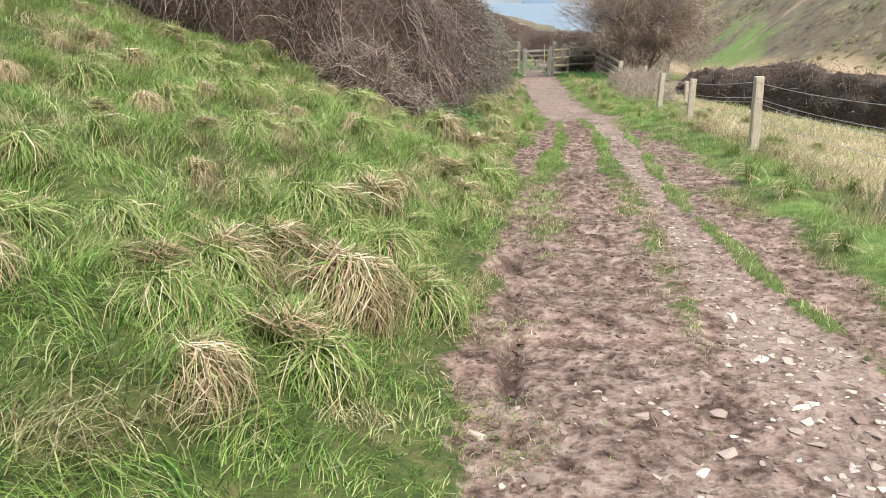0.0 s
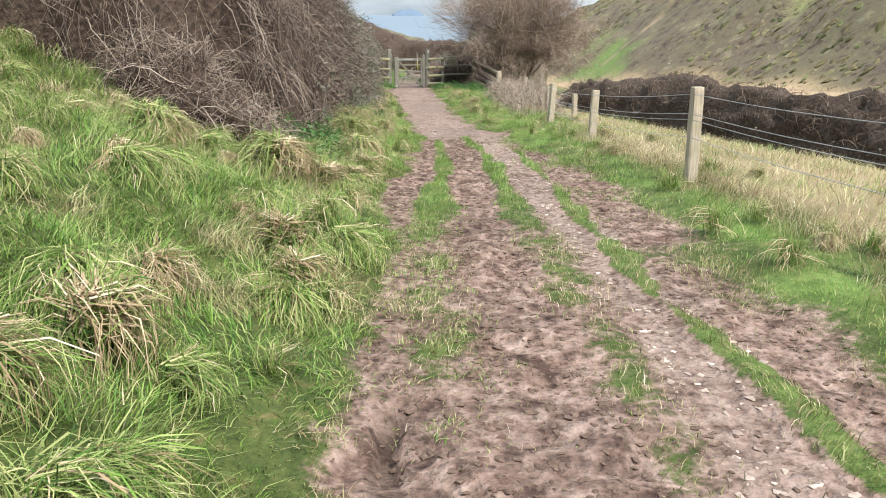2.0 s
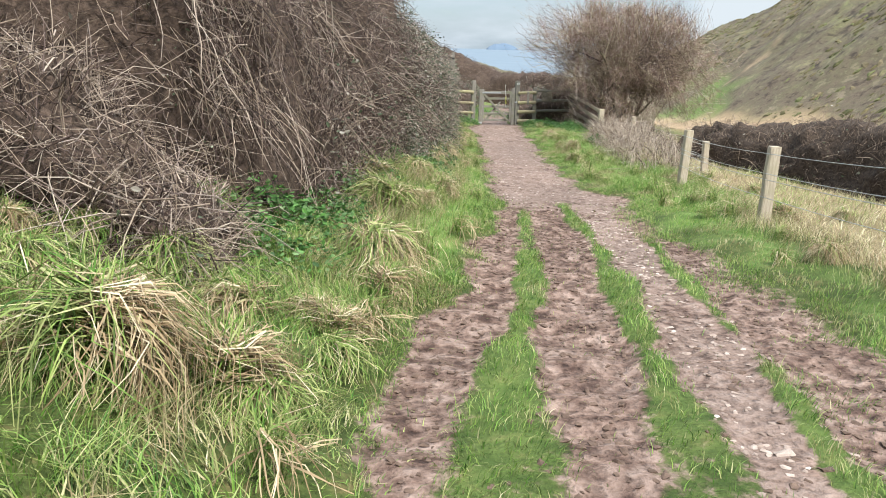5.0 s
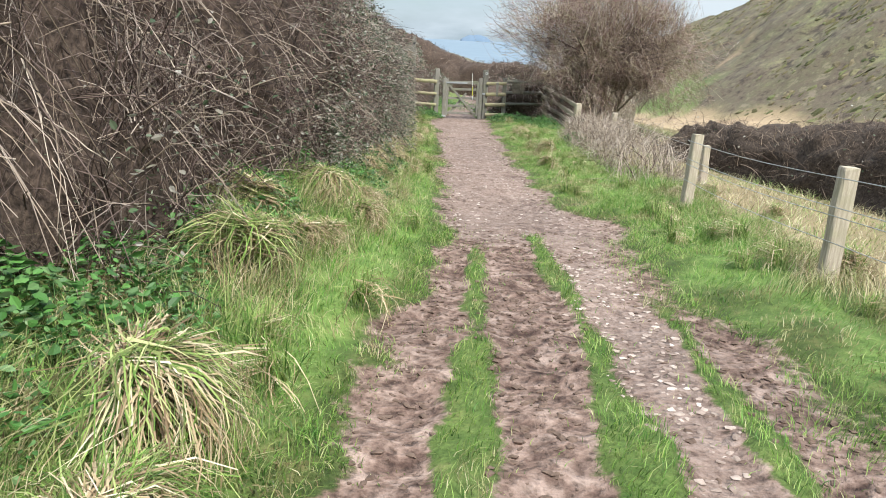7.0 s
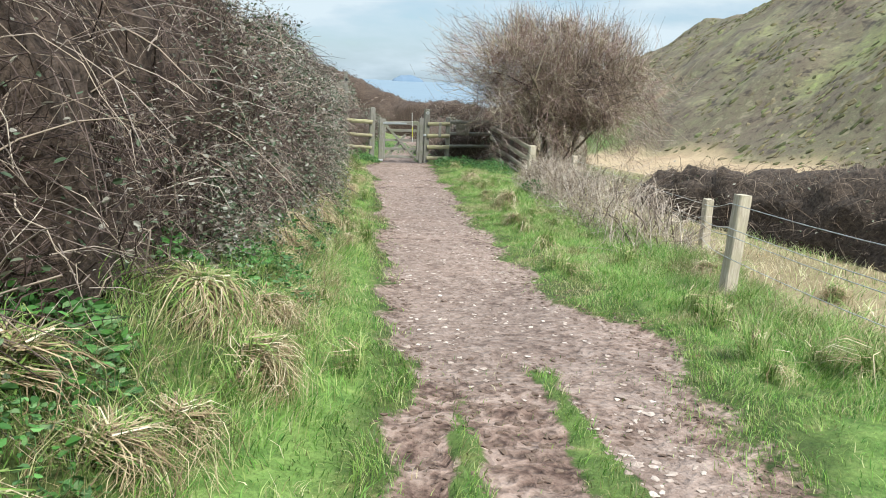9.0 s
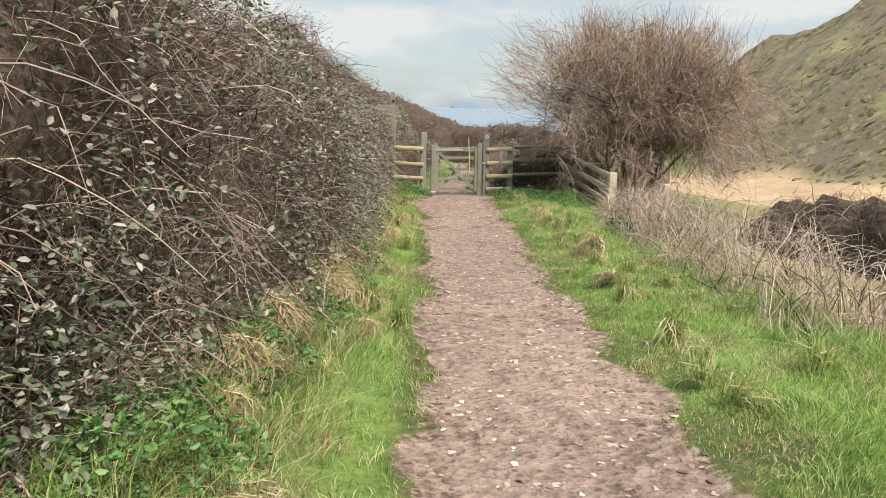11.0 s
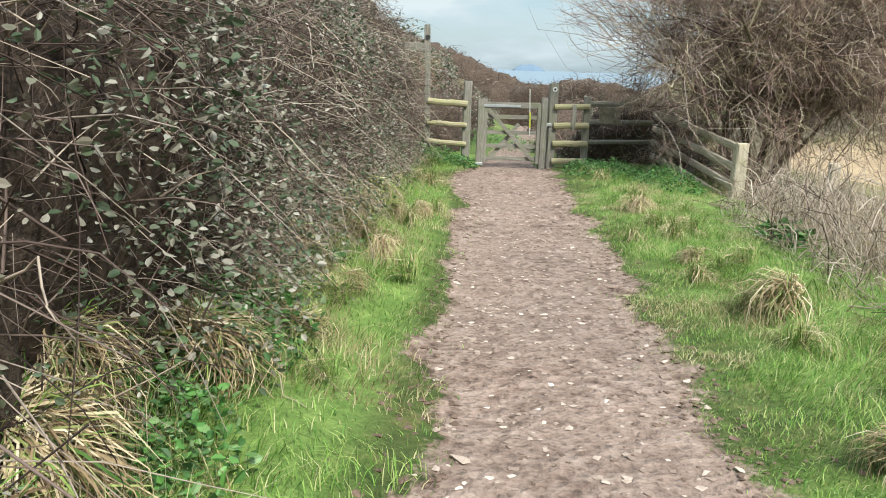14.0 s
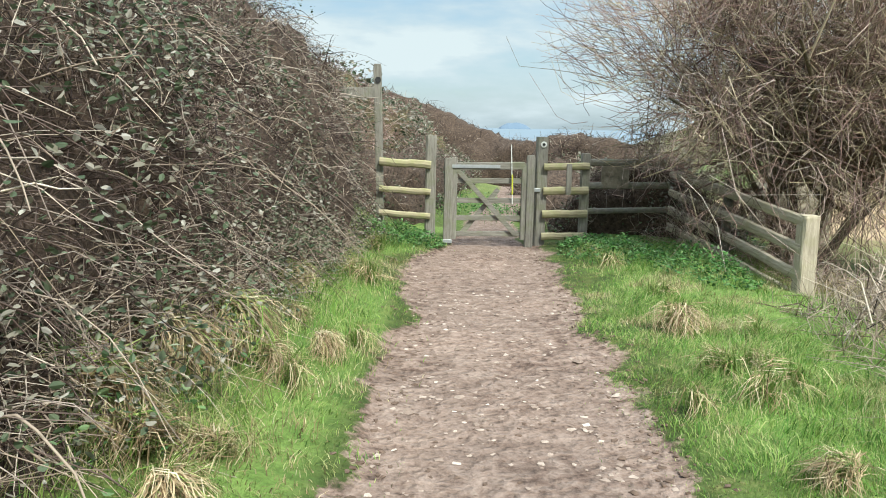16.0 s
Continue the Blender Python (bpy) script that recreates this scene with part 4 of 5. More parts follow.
fence_panel("mossy split rails between signpost and gate post", [(2.5, GY - 0.09, 0.02), (3.2, GY - 0.09, -0.02)], (-0.33, -0.7, -1.03))
fence_panel("mossy split rails beside the gate", [(4.74, GY - 0.1, 0), (5.36, GY - 0.1, 0.02)], (-0.34, -0.67, -0.99, -1.3))
fence_panel("dark weathered rails running into the scrub", [(5.36, GY - 0.02, 0.03), (6.6, GY + 0.3, 0.03)], (-0.3, -0.62, -0.97), 0.045, rail_wood)
corner = (6.92, 31.25)
fence_panel("broken grey post-and-rail fence in dead brambles", [(6.68, 34.9, -0.12), (6.86, 33.4, -0.24), (6.85, 31.2, -0.36)], (-0.3, -0.58, -0.84, -1.08), 0.062, pale_rail, squash=0.4)
timber_post(*corner, -0.6, 0.17, fence_wood, "pale square corner post among dead brambles")
timber_post(6.95, 33.4, -0.4, 0.1, grey_wood, "grey fence post among dead brambles")


def gate():
    g = put("gate", None, None, "closed weathered wooden pedestrian gate with cross braces", "gate")
    x0, x1, y, zb, zt = 3.52, 4.48, GY - 0.1, -1.3, -0.36

    def board(name, a, b, w, d, mat=rail_wood, label=""):
        a, b = Vector(a), Vector(b)
        bm = bmesh.new()
        bmesh.ops.create_cube(bm, size=1)
        bmesh.ops.bevel(bm, geom=bm.edges[:], offset=0.06, segments=1, affect="EDGES")
        ang = math.atan2(b.z - a.z, b.x - a.x)
        m = Matrix.Translation((a + b) / 2) @ Matrix.Rotation(-ang, 4, "Y") @ Matrix.Diagonal(((b - a).length, d, w, 1))
        bm.transform(m)
        return part(name, bm, mat, g, label)
    board("hanging_stile", (x0, y, zb - 0.05), (x0, y, zt + 0.12), 0.085, 0.07, grey_wood)
    board("latch_stile", (x1, y, zb - 0.05), (x1, y, zt + 0.06), 0.075, 0.07, grey_wood)
    board("top_rail", (x0, y, zt), (x1, y, zt + 0.03), 0.1, 0.075)
    for k, zz in enumerate((-0.55, -0.82, -1.06, -1.28)):
        board("bar", (x0 + 0.03, y + 0.005, zz), (x1 - 0.03, y + 0.005, zz + 0.01), 0.07, 0.03)
    board("brace", (x0 + 0.05, y - 0.032, zt - 0.05), (x1 - 0.1, y - 0.032, zb + 0.02), 0.065, 0.025)
    board("brace", (x0 + 0.1, y + 0.034, zb), (x1 - 0.35, y + 0.034, zt - 0.3), 0.065, 0.025)
    board("strap", (x0 - 0.08, y - 0.045, zt + 0.005), (x0 + 0.62, y - 0.045, zt + 0.012), 0.045, 0.01, steel_mat, "galvanised steel hinge strap")
    board("latch_pole", (x1 - 0.16, y - 0.05, -0.85), (x1 - 0.2, y - 0.05, -0.05), 0.012, 0.012, white_mat, "white upright latch lever")
    board("latch_sleeve", (x1 - 0.165, y - 0.053, -0.72), (x1 - 0.175, y - 0.053, -0.45), 0.02, 0.018, yellow_mat, "yellow sleeve on the latch lever")


gate()

# ---- signs on the posts ----


def disc(parent, x, y, z, r, mat, name, label=""):
    bm = bmesh.new()
    bmesh.ops.create_cone(bm, cap_ends=True, segments=20, radius1=r, radius2=r, depth=0.008)
    bm.transform(parent.matrix_world.inverted() @ Matrix.Translation((x, y, z)) @ Matrix.Rotation(radians(90), 4, "X"))
    return part(name, bm, mat, parent, label)


bpy.context.view_layer.update()
mark = disc(right_post, 4.73, GY - 0.082, -0.04, 0.042, white_mat, "waymark_disc", "white round waymark disc")
disc(right_post, 4.73, GY - 0.088, -0.04, 0.02, black_mat, "waymark_arrow", "dark arrow on the waymark")
disc(sign, 2.47, GY - 0.058, 0.77, 0.04, black_mat, "waymark_disc", "dark oval waymark")


def box(parent, cx, cy, cz, sx, sy, sz, mat, name, label="", bevel=0.08):
    bm = bmesh.new()
    bmesh.ops.create_cube(bm, size=1)
    bmesh.ops.bevel(bm, geom=bm.edges[:], offset=bevel, segments=1, affect="EDGES")
    bm.transform(parent.matrix_world.inverted() @ Matrix.Translation((cx, cy, cz)) @ Matrix.Diagonal((sx, sy, sz, 1)))
    return part(name, bm, mat, parent, label)


arm = box(sign, 2.21, GY - 0.02, 0.6, 0.52, 0.05, 0.14, grey_wood, "finger_board", "weathered wooden finger board")
box(right_post, 4.66, GY - 0.085, -0.66, 0.09, 0.03, 0.05, steel_mat, "latch_plate", "galvanised latch plate")
box(hinge_post, 3.44, GY - 0.16, -1.38, 0.13, 0.03, 0.05, steel_mat, "hinge_plate", "galvanised hinge plate")
board = put("notice_board", None, None, "faded pale notice board on the rails", "sign")
box(board, 5.75, GY + 0.02, -0.47, 0.38, 0.03, 0.3, pale_mat, "panel", "", 0.03)
upright = put("fence_batten", None, None, "short upright batten fixed to the rails", "batten")
box(upright, 5.08, GY - 0.15, -0.5, 0.07, 0.04, 0.42, grey_wood, "batten")


def rock(name, x, y, z, size, seed, mat, label):
    rng = np.random.default_rng(seed)
    bm = bmesh.new()
    bmesh.ops.create_icosphere(bm, subdivisions=4, radius=1)
    for q in bm.verts:
        n = q.co.normalized()
        k = 1 + 0.18 * noise.noise(n * 1.7 + Vector((seed, 0, 0))) + 0.07 * noise.noise(n * 5) + 0.03 * noise.noise(n * 14)
        q.co = Vector((n.x * size[0] * k, n.y * size[1] * k, max(n.z, -0.3) * size[2] * k))
    me = bpy.data.meshes.new(name)
    bm.to_mesh(me)
    bm.free()
    me.materials.append(mat)
    ob = put(name, me, None, label, "rock")
    ob.location = (x, y, z)
    return ob


# pale lump added where the bright field shows through under the branches
rock("field_gap_lump", 10.0, 38.2, float(ground_at(10.0, 38.2)) + 0.2, (0.85, 0.7, 1.3), 3, pale_mat, "pale lump added for the bright field gap under the hawthorn tree")

# ---- grass ----


def grass(name, xs, ys, n, hfun, label, seed, width=(0.003, 0.006), dry=None, spare=0.04, flop=0.7, mat=None):
    """Blades strewn over a stretch of ground, thin on bare earth, taller in clumps."""
    rng = np.random.default_rng(seed)
    x, y = rng.uniform(*xs, n), rng.uniform(*ys, n)
    inn, st = surface(y, x)
    b = inn * (1 - st)
    clump = vnoise(x, y, 0.33, seed) + 0.6 * vnoise(x, y, 0.12, seed + 1)
    patch = spare + 0.6 * step(0.1, 0.6, vnoise(x, y, 0.45, 14) + 0.3 * vnoise(x, y, 0.15, 18)) * (y < 16) * ((x > np.interp(y, [0, 8, 16], [2.2, 2.55, 3.3])) | (left_d(x, y) > -0.45))
    keep = (rng.uniform(0, 1, n) > b * (1 - patch) + (clump < -0.45) * 0.45) & hfun(x, y, None)
    x, y, clump, st, b = x[keep], y[keep], clump[keep], st[keep], b[keep]
    h = hfun(x, y, clump) * rng.uniform(0.55, 1.35, len(x)) * (1 - 0.55 * b)
    h = np.where(st * inn[keep] > 0.3, np.minimum(h, rng.uniform(0.035, 0.1, len(x))), h)
    w = rng.uniform(*width, len(x))
    ang = vnoise(x, y, 0.28, seed + 3) * 3.6 + rng.normal(size=len(x)) * 0.9
    lean = np.stack([np.cos(ang), np.sin(ang)], 1) * (h * rng.uniform(0.2, 1.15, len(x)) * flop)[:, None]
    z = ground_at(x, y) - 0.005
    vv, ff, m = blades(np.stack([x, y, z], 1), h, w, lean, rng)
    tone = dry(x, y) if dry else np.zeros(len(x))
    tone = np.clip(tone + 0.22 * rng.normal(size=len(x)), 0, 1)
    return put(name, raw_mesh(name, vv, ff, mat or grass_mat, True, tone=np.repeat(tone, m)), None, label, "grass", "", "stuff")


def left_d(x, y):
    return np.interp(y, LEFT_Y, LEFT_X) - x


def fence_d(x, y):
    return x - np.interp(y, FENCE_Y, FENCE_X)


def bank_h(x, y, c):
    if c is None:
        return (left_d(x, y) > -1.6) & (x < 2.0) & (x > -7 + 0.1 * y)
    return (0.1 + 0.085 * c) * (0.35 + 0.65 * step(0.0, 0.9, left_d(x, y))) + 0.02


def verge_left_h(x, y, c):
    d = left_d(x, y)
    if c is None:
        return (d > -0.2) & (d < 1.7)
    return (0.12 + 0.085 * c) * (0.4 + 0.8 * step(0.1, 0.9, d)) + 0.015


def middle_h(x, y, c):
    d = left_d(x, y)
    if c is None:
        return (d < 0.1) & (x < np.interp(y, RIGHT_Y, RIGHT_X) + 0.1)
    return 0.085 + 0.025 * c


def verge_right_h(x, y, c):
    if c is None:
        return (x > np.interp(y, RIGHT_Y, RIGHT_X) - 0.3) & (fence_d(x, y) < 0.4)
    e = x - np.interp(y, RIGHT_Y, RIGHT_X)
    return (0.06 + 0.05 * c) * (0.45 + 0.75 * step(0.1, 0.8, e)) + 0.015 + 0.1 * step(-0.5, 0.1, fence_d(x, y))


def field_h(x, y, c):
    if c is None:
        return (fence_d(x, y) > 0.1) & (fence_d(x, y) < 8.5)
    return 0.15 + 0.07 * c


grass("bank_grass", (-5.5, 1.2), (0.6, 13), 185000, bank_h, "matted uneven green grass on the bank", 81, (0.0032, 0.007), lambda x, y: step(0.1, 0.7, vnoise(x, y, 0.35, 91)) * 0.65 + 0.06 + 0.12 * vnoise(x, y, 1.2, 96), flop=1.6)
grass("verge_grass", (0.2, 3.6), (11, 34.5), 120000, verge_left_h, "green grass along the foot of the hedge", 82, (0.003, 0.006), lambda x, y: 0.1 + step(0.05, 0.7, vnoise(x, y, 0.35, 92)) * 0.7, flop=1.1, mat=lush_mat)
grass("track_grass", (0.0, 4.0), (0.8, 17), 150000, middle_h, "short green grass strips between the ruts", 83, (0.0025, 0.0045), lambda x, y: np.clip(step(0.3, 0.8, vnoise(x, y, 0.3, 93)) * 0.5 + 0.62 * (1 - step(7, 10.5, y)), 0, 1), 0.035, 1.0)
grass("fence_grass", (2.0, 8.4), (0.8, 34.5), 260000, verge_right_h, "bright green grass between the track and the fence", 84, (0.0025, 0.0055),
      lambda x, y: np.clip(0.03 + step(0.05, 0.7, vnoise(x, y, 0.32, 94) + 0.45 * vnoise(x, y, 1.5, 99)) * 0.7 + 0.75 * step(-0.45, 0.0, fence_d(x, y)), 0, 1), flop=1.1, mat=lush_mat)
grass("verge_turf", (3.4, 5.8), (15.5, 31), 120000, verge_right_h, "dense short green turf beside the stony track", 87, (0.0025, 0.005),
      lambda x, y: np.clip(0.02 + step(0.05, 0.7, vnoise(x, y, 0.3, 98) + 0.45 * vnoise(x, y, 1.5, 99)) * 0.7, 0, 1), flop=1.2, mat=lush_mat)
grass("field_grass", (3.5, 13), (-1, 33), 52000, field_h, "pale tussocky winter grass in the field", 85, (0.005, 0.011), lambda x, y: 0.7 + 0.4 * vnoise(x, y, 1.1, 95) + 0.25 * vnoise(x, y, 0.4, 89), flop=1.3, mat=field_mat)



def dry_h(x, y, c):
    d = left_d(x, y)
    if c is None:
        return (d > 0.45) & (d < 1.5) & (vnoise(x, y, 0.9, 97) > -0.15)
    return 0.2 + 0.1 * c


grass("dead_verge_grass", (-0.2, 3.2), (12, 33.5), 42000, dry_h, "bleached dead grass lying along the hedge's foot", 86, (0.002, 0.0045), lambda x, y: 0.9 + 0 * x, flop=1.6)

# ---- tussocks ----


def tussock_mesh(seed, n=340, radius=0.29, high=0.16, shoots=False, fresh=0.16):
    """Dead grass that falls from a raised crown to the ground, or the green shoots that stand in it."""
    rng = np.random.default_rng(seed)
    locks = rng.normal(-0.7, 0.85, 22)
    lock = rng.integers(0, 22, n)
    ang = locks[lock] + rng.normal(size=n) * 0.16
    full = rng.uniform(0.6, 1.15, 22)[lock]
    t = np.array([0, 0.33, 0.68, 1.0])[None]
    if shoots:
        reach, h = radius * rng.uniform(0.1, 0.8, n), high * rng.uniform(0.8, 1.9, n)
        z = h[:, None] * (0.3 + 1.25 * t - 0.6 * t * t)
        rad = reach[:, None] * (0.3 + 0.7 * t ** 1.6)
    else:
        reach, h = radius * full * rng.uniform(0.7, 1.1, n), 1.2 * high * rng.uniform(0.45, 1.1, n)
        z = h[:, None] * (1 + 0.55 * t - 1.65 * t ** 2.3 * rng.uniform(0.7, 1.0, n)[:, None])
        rad = reach[:, None] * (0.08 + 0.92 * np.sin(np.pi / 2 * t) ** 0.85)
    bend = ang[:, None] + rng.normal(size=n)[:, None] * 0.55 * t
    mid = np.stack([np.cos(bend) * rad, np.sin(bend) * rad, np.maximum(z, -0.1)], -1)
    mid = mid + np.cumsum(rng.normal(size=mid.shape) * [0.014, 0.014, 0.007], 1)
    mid[..., :2] += rng.normal(size=(n, 1, 2)) * 0.03
    side = np.stack([-np.sin(bend), np.cos(bend), rng.normal(size=bend.shape) * 0.4], -1) * (rng.uniform(0.0015, 0.0038, n)[:, None, None] * (1 - 0.6 * t[..., None]))
    v = np.stack([mid - side, mid + side], 2).reshape(-1, 3)
    k = np.arange(n)[:, None, None] * 8 + np.arange(3)[None, :, None] * 2
    f = (k + np.array([0, 1, 3, 2])).reshape(-1, 4)
    green = rng.uniform(0.6, 1, n) if shoots else (rng.uniform(0, 1, n) < fresh) * rng.uniform(0.5, 1, n)
    return raw_mesh("tussock", v, f, straw_mat, True, tone=np.repeat(green, 8))


TUSSOCKS = [(-0.57, 5.66, 1.15), (-1.77, 9.9, 1.0), (-1.02, 9.08, 1.2), (0.02, 7.45, 1.05), (0.27, 9.8, 1.1), (-0.25, 10.3, 0.9), (-1.03, 8.05, 1.0), (0.8, 11.6, 0.9), (0.68, 12.2, 1.3), (0.2, 10.6, 1.0),
            (0.5, 11.0, 0.8), (-0.1, 9.6, 1.3), (0.75, 14.1, 1.2), (1.3, 16.0, 1.0), (1.4, 21.4, 1.2), (1.3, 20.3, 1.2), (1.25, 19.4, 0.9), (1.3, 20.9, 1.0), (1.6, 25.2, 1.3), (1.75, 26.6, 1.2), (1.65, 23.4, 1.2), (4.84, 26.6, 0.7), (4.84, 24.9, 1.15), (5.0, 29.3, 1.0),
            (-0.62, 3.65, 1.25), (-0.26, 4.3, 0.9), (-1.2, 3.9, 1.1), (-0.72, 3.05, 0.9), (-1.52, 6.56, 0.9), (-0.5, 6.4, 0.9), (0.13, 7.05, 0.9),
            (0.95, 16.7, 1.2), (0.58, 15.2, 1.15), (1.13, 15.3, 0.85), (0.69, 14.3, 1.0), (0.61, 10.7, 0.8), (1.38, 22.6, 1.2), (1.55, 21.75, 1.3), (1.48, 22.2, 1.25), (1.95, 26.5, 1.1), (1.9, 28.0, 1.3), (2.2, 26.2, 0.8), (1.75, 27.3, 1.2), (4.35, 22.85, 0.8)]
shapes = [tussock_mesh(101 + k) for k in range(5)]
strays = [tussock_mesh(115 + k, 40) for k in range(2)]
clumps = [tussock_mesh(160 + k, 240, 0.3, 0.17, fresh=0.86) for k in range(4)]
shoots = [tussock_mesh(106 + k, 110, shoots=True) for k in range(3)]
rng = np.random.default_rng(103)
spots = list(TUSSOCKS)
while len(spots) < 123:
    if len(spots) < 79:
        x, y = rng.uniform(-4.5, 0.1), rng.uniform(2.0, 11)
        if left_d(np.array(x), np.array(y)) < 0.4 or min((x - a) ** 2 + (y - b) ** 2 for a, b, _ in spots) < 0.16:
            continue
        spots.append((x, y, rng.uniform(0.55, 1.0)))
    elif len(spots) < 102:
        y = rng.uniform(13, 31)
        spots.append((float(np.interp(y, LEFT_Y, LEFT_X)) - rng.uniform(0.45, 1.1), y, rng.uniform(0.45, 1.0)))
    else:
        y = rng.uniform(3, 30)
        spots.append((float(np.interp(y, FENCE_Y, FENCE_X)) + rng.uniform(-0.3, 1.6), y, rng.uniform(0.5, 0.9)))
for x, y, k in spots:
    ob = put("grass_tussock", None, None, "drooping straw-coloured tussock of dead grass", "tussock", "dead grass tussocks")
    e = 0.15
    gxs, gys = (float(ground_at(x + e, y) - ground_at(x - e, y)) / (2 * e), float(ground_at(x, y + e) - ground_at(x, y - e)) / (2 * e))
    ob.matrix_world = Matrix.Translation((x, y, float(ground_at(x, y)) - 0.02)) @ Vector((-gxs * 0.6, -gys * 0.6, 1)).to_track_quat("Z", "Y").to_matrix().to_4x4() @ pose(0, 0, 0, 0, 0, rng.uniform(-50, 50)) @ Matrix.Diagonal((k, k, k * rng.uniform(0.85, 1.3), 1))
    put("dead_grass", shapes[int(rng.integers(5))], ob)
    put("green_grass", shoots[int(rng.integers(3))], ob)
    if k > 1.19:
        for turn in (40, -55):
            put("dead_grass", (shapes + clumps)[int(rng.integers(9))], ob).matrix_local = pose(0.03, 0, 0.01, 0, 0, turn)

for k in range(95):
    y = rng.uniform(2.2, 12)
    x = float(np.interp(y, LEFT_Y, LEFT_X)) - rng.uniform(0.25, 4.2)
    ob = put("grass_clump", None, None, "rounded clump of long dark green grass on the bank", "grass clump", "green grass clumps")
    ob.matrix_world = pose(x, y, float(ground_at(x, y)) - 0.03, 0, 0, rng.uniform(-60, 60)) @ Matrix.Diagonal((*[rng.uniform(0.6, 1.15)] * 3, 1))
    put("drooping_grass", clumps[int(rng.integers(4))], ob)
    put("green_grass", shoots[int(rng.integers(3))], ob)

for k in range(90):
    y = rng.uniform(4, 33)
    right = rng.uniform() < 0.6
    x = float(np.interp(y, RIGHT_Y, RIGHT_X)) + rng.uniform(0.25, 1.1) if right else float(np.interp(y, LEFT_Y, LEFT_X)) - rng.uniform(0.2, 0.7)
    ob = put("grass_tuft", None, None, "upright tuft of long green grass on the verge", "grass tuft", "green grass tufts")
    ob.matrix_world = pose(x, y, float(ground_at(x, y)) - 0.02, 0, 0, rng.uniform(0, 360)) @ Matrix.Diagonal((*[rng.uniform(0.6, 1.05)] * 3, 1))
    put("green_grass", shoots[int(rng.integers(3))], ob)
    put("dead_grass", strays[int(rng.integers(2))], ob)

# ---- nettles and other green leaves ----


def leafy(name, x, y, rx, ry, h, n, size, label, seed):
    rng = np.random.default_rng(seed)
    a, r = rng.uniform(0, 2 * np.pi, n), np.sqrt(rng.uniform(0, 1, n))
    px, py = x + np.cos(a) * r * rx, y + np.sin(a) * r * ry
    lump = 0.6 + 0.4 * vnoise(px, py, 0.25, seed)
    p = np.stack([px, py, ground_at(px, py) + h * lump * (1 - r * r * 0.6) * rng.uniform(0.2, 1.0, n) ** 0.6], 1)
    vv, ff = leaf_quads(p, size * rng.uniform(0.35, 1.1, n), rng, 0.35)
    thing = put(name, None, None, label, "plant")
    put("foliage", raw_mesh("foliage", vv, ff, leaf_mat, False, tone=np.repeat(np.clip(rng.uniform(0.6, 1.2, n), 0, 1), 7)), thing, kind="stuff")
    m = n // 12
    base = np.stack([px[:m], py[:m], ground_at(px[:m], py[:m])], 1)
    t = np.linspace(0, 1, 4)[None, :, None]
    lines = base[:, None] + (p[:m] - base)[:, None] * t
    vv, ff = tubes(lines, np.full((m, 4), 0.002))
    put("stalk_tangle", raw_mesh("stalk_tangle", vv, ff, leaf_mat, True, tone=np.full(len(vv), 0.8)), thing, kind="stuff")


for x, y, rx, ry, h, n, size in [(0.0, 12.7, 0.5, 0.4, 0.45, 520, 0.075), (0.45, 13.4, 0.3, 0.5, 0.4, 300, 0.065), (0.7, 17.5, 0.35, 0.5, 0.45, 380, 0.075), (0.55, 15.8, 0.35, 0.5, 0.5, 440, 0.075), (1.3, 18.3, 0.35, 0.6, 0.35, 420, 0.05), (1.75, 25.6, 0.25, 0.3, 0.3, 160, 0.08), (1.2, 24.1, 0.3, 0.4, 0.45, 240, 0.08), (6.02, 27.6, 0.26, 0.28, 0.42, 240, 0.09)]:
    leafy("bramble_plant", x, y, rx, ry, h, n, size, "broad fresh green leaves growing out of the hedge's foot", 180 + int(y * 10))
for k, (x, y, rx, ry, h, n) in enumerate([(0.35, 13.1, 0.45, 0.7, 0.28, 500), (0.2, 12.0, 0.4, 0.4, 0.25, 260), (0.75, 15.2, 0.3, 0.8, 0.3, 360), (1.35, 18.0, 0.35, 1.0, 0.3, 420), (1.75, 22.0, 0.3, 0.9, 0.25, 300),
                                          (2.7, 33.8, 0.5, 0.5, 0.3, 700), (3.1, 33.9, 0.3, 0.4, 0.2, 350), (5.4, 33.2, 0.6, 1.0, 0.4, 1100), (6.1, 31.9, 0.5, 1.1, 0.4, 900), 
                                          (4.3, 39, 0.8, 2.0, 0.6, 900), (3.3, 40, 0.5, 2.5, 0.5, 600), (-0.9, 9.4, 0.35, 0.5, 0.15, 160), (1.3, 23.3, 0.35, 0.8, 0.25, 300), (1.45, 21.9, 0.3, 0.4, 0.22, 160), (0.3, 14.2, 0.35, 0.7, 0.3, 380), (1.35, 22.7, 0.35, 0.6, 0.3, 420), (1.3, 24.3, 0.3, 0.8, 0.35, 420), (1.6, 23.5, 0.25, 0.6, 0.2, 260), (1.72, 22.6, 0.35, 0.55, 0.42, 520), (1.75, 23.9, 0.32, 0.7, 0.45, 520), (1.55, 21.1, 0.35, 0.6, 0.38, 420), (1.45, 19.7, 0.3, 0.6, 0.35, 360)]):
    leafy("nettle_patch", x, y, rx, ry, h, int(n * 1.5), 0.052, "patch of fresh green nettles and docks", 120 + k)

# ---- stones and clods ----


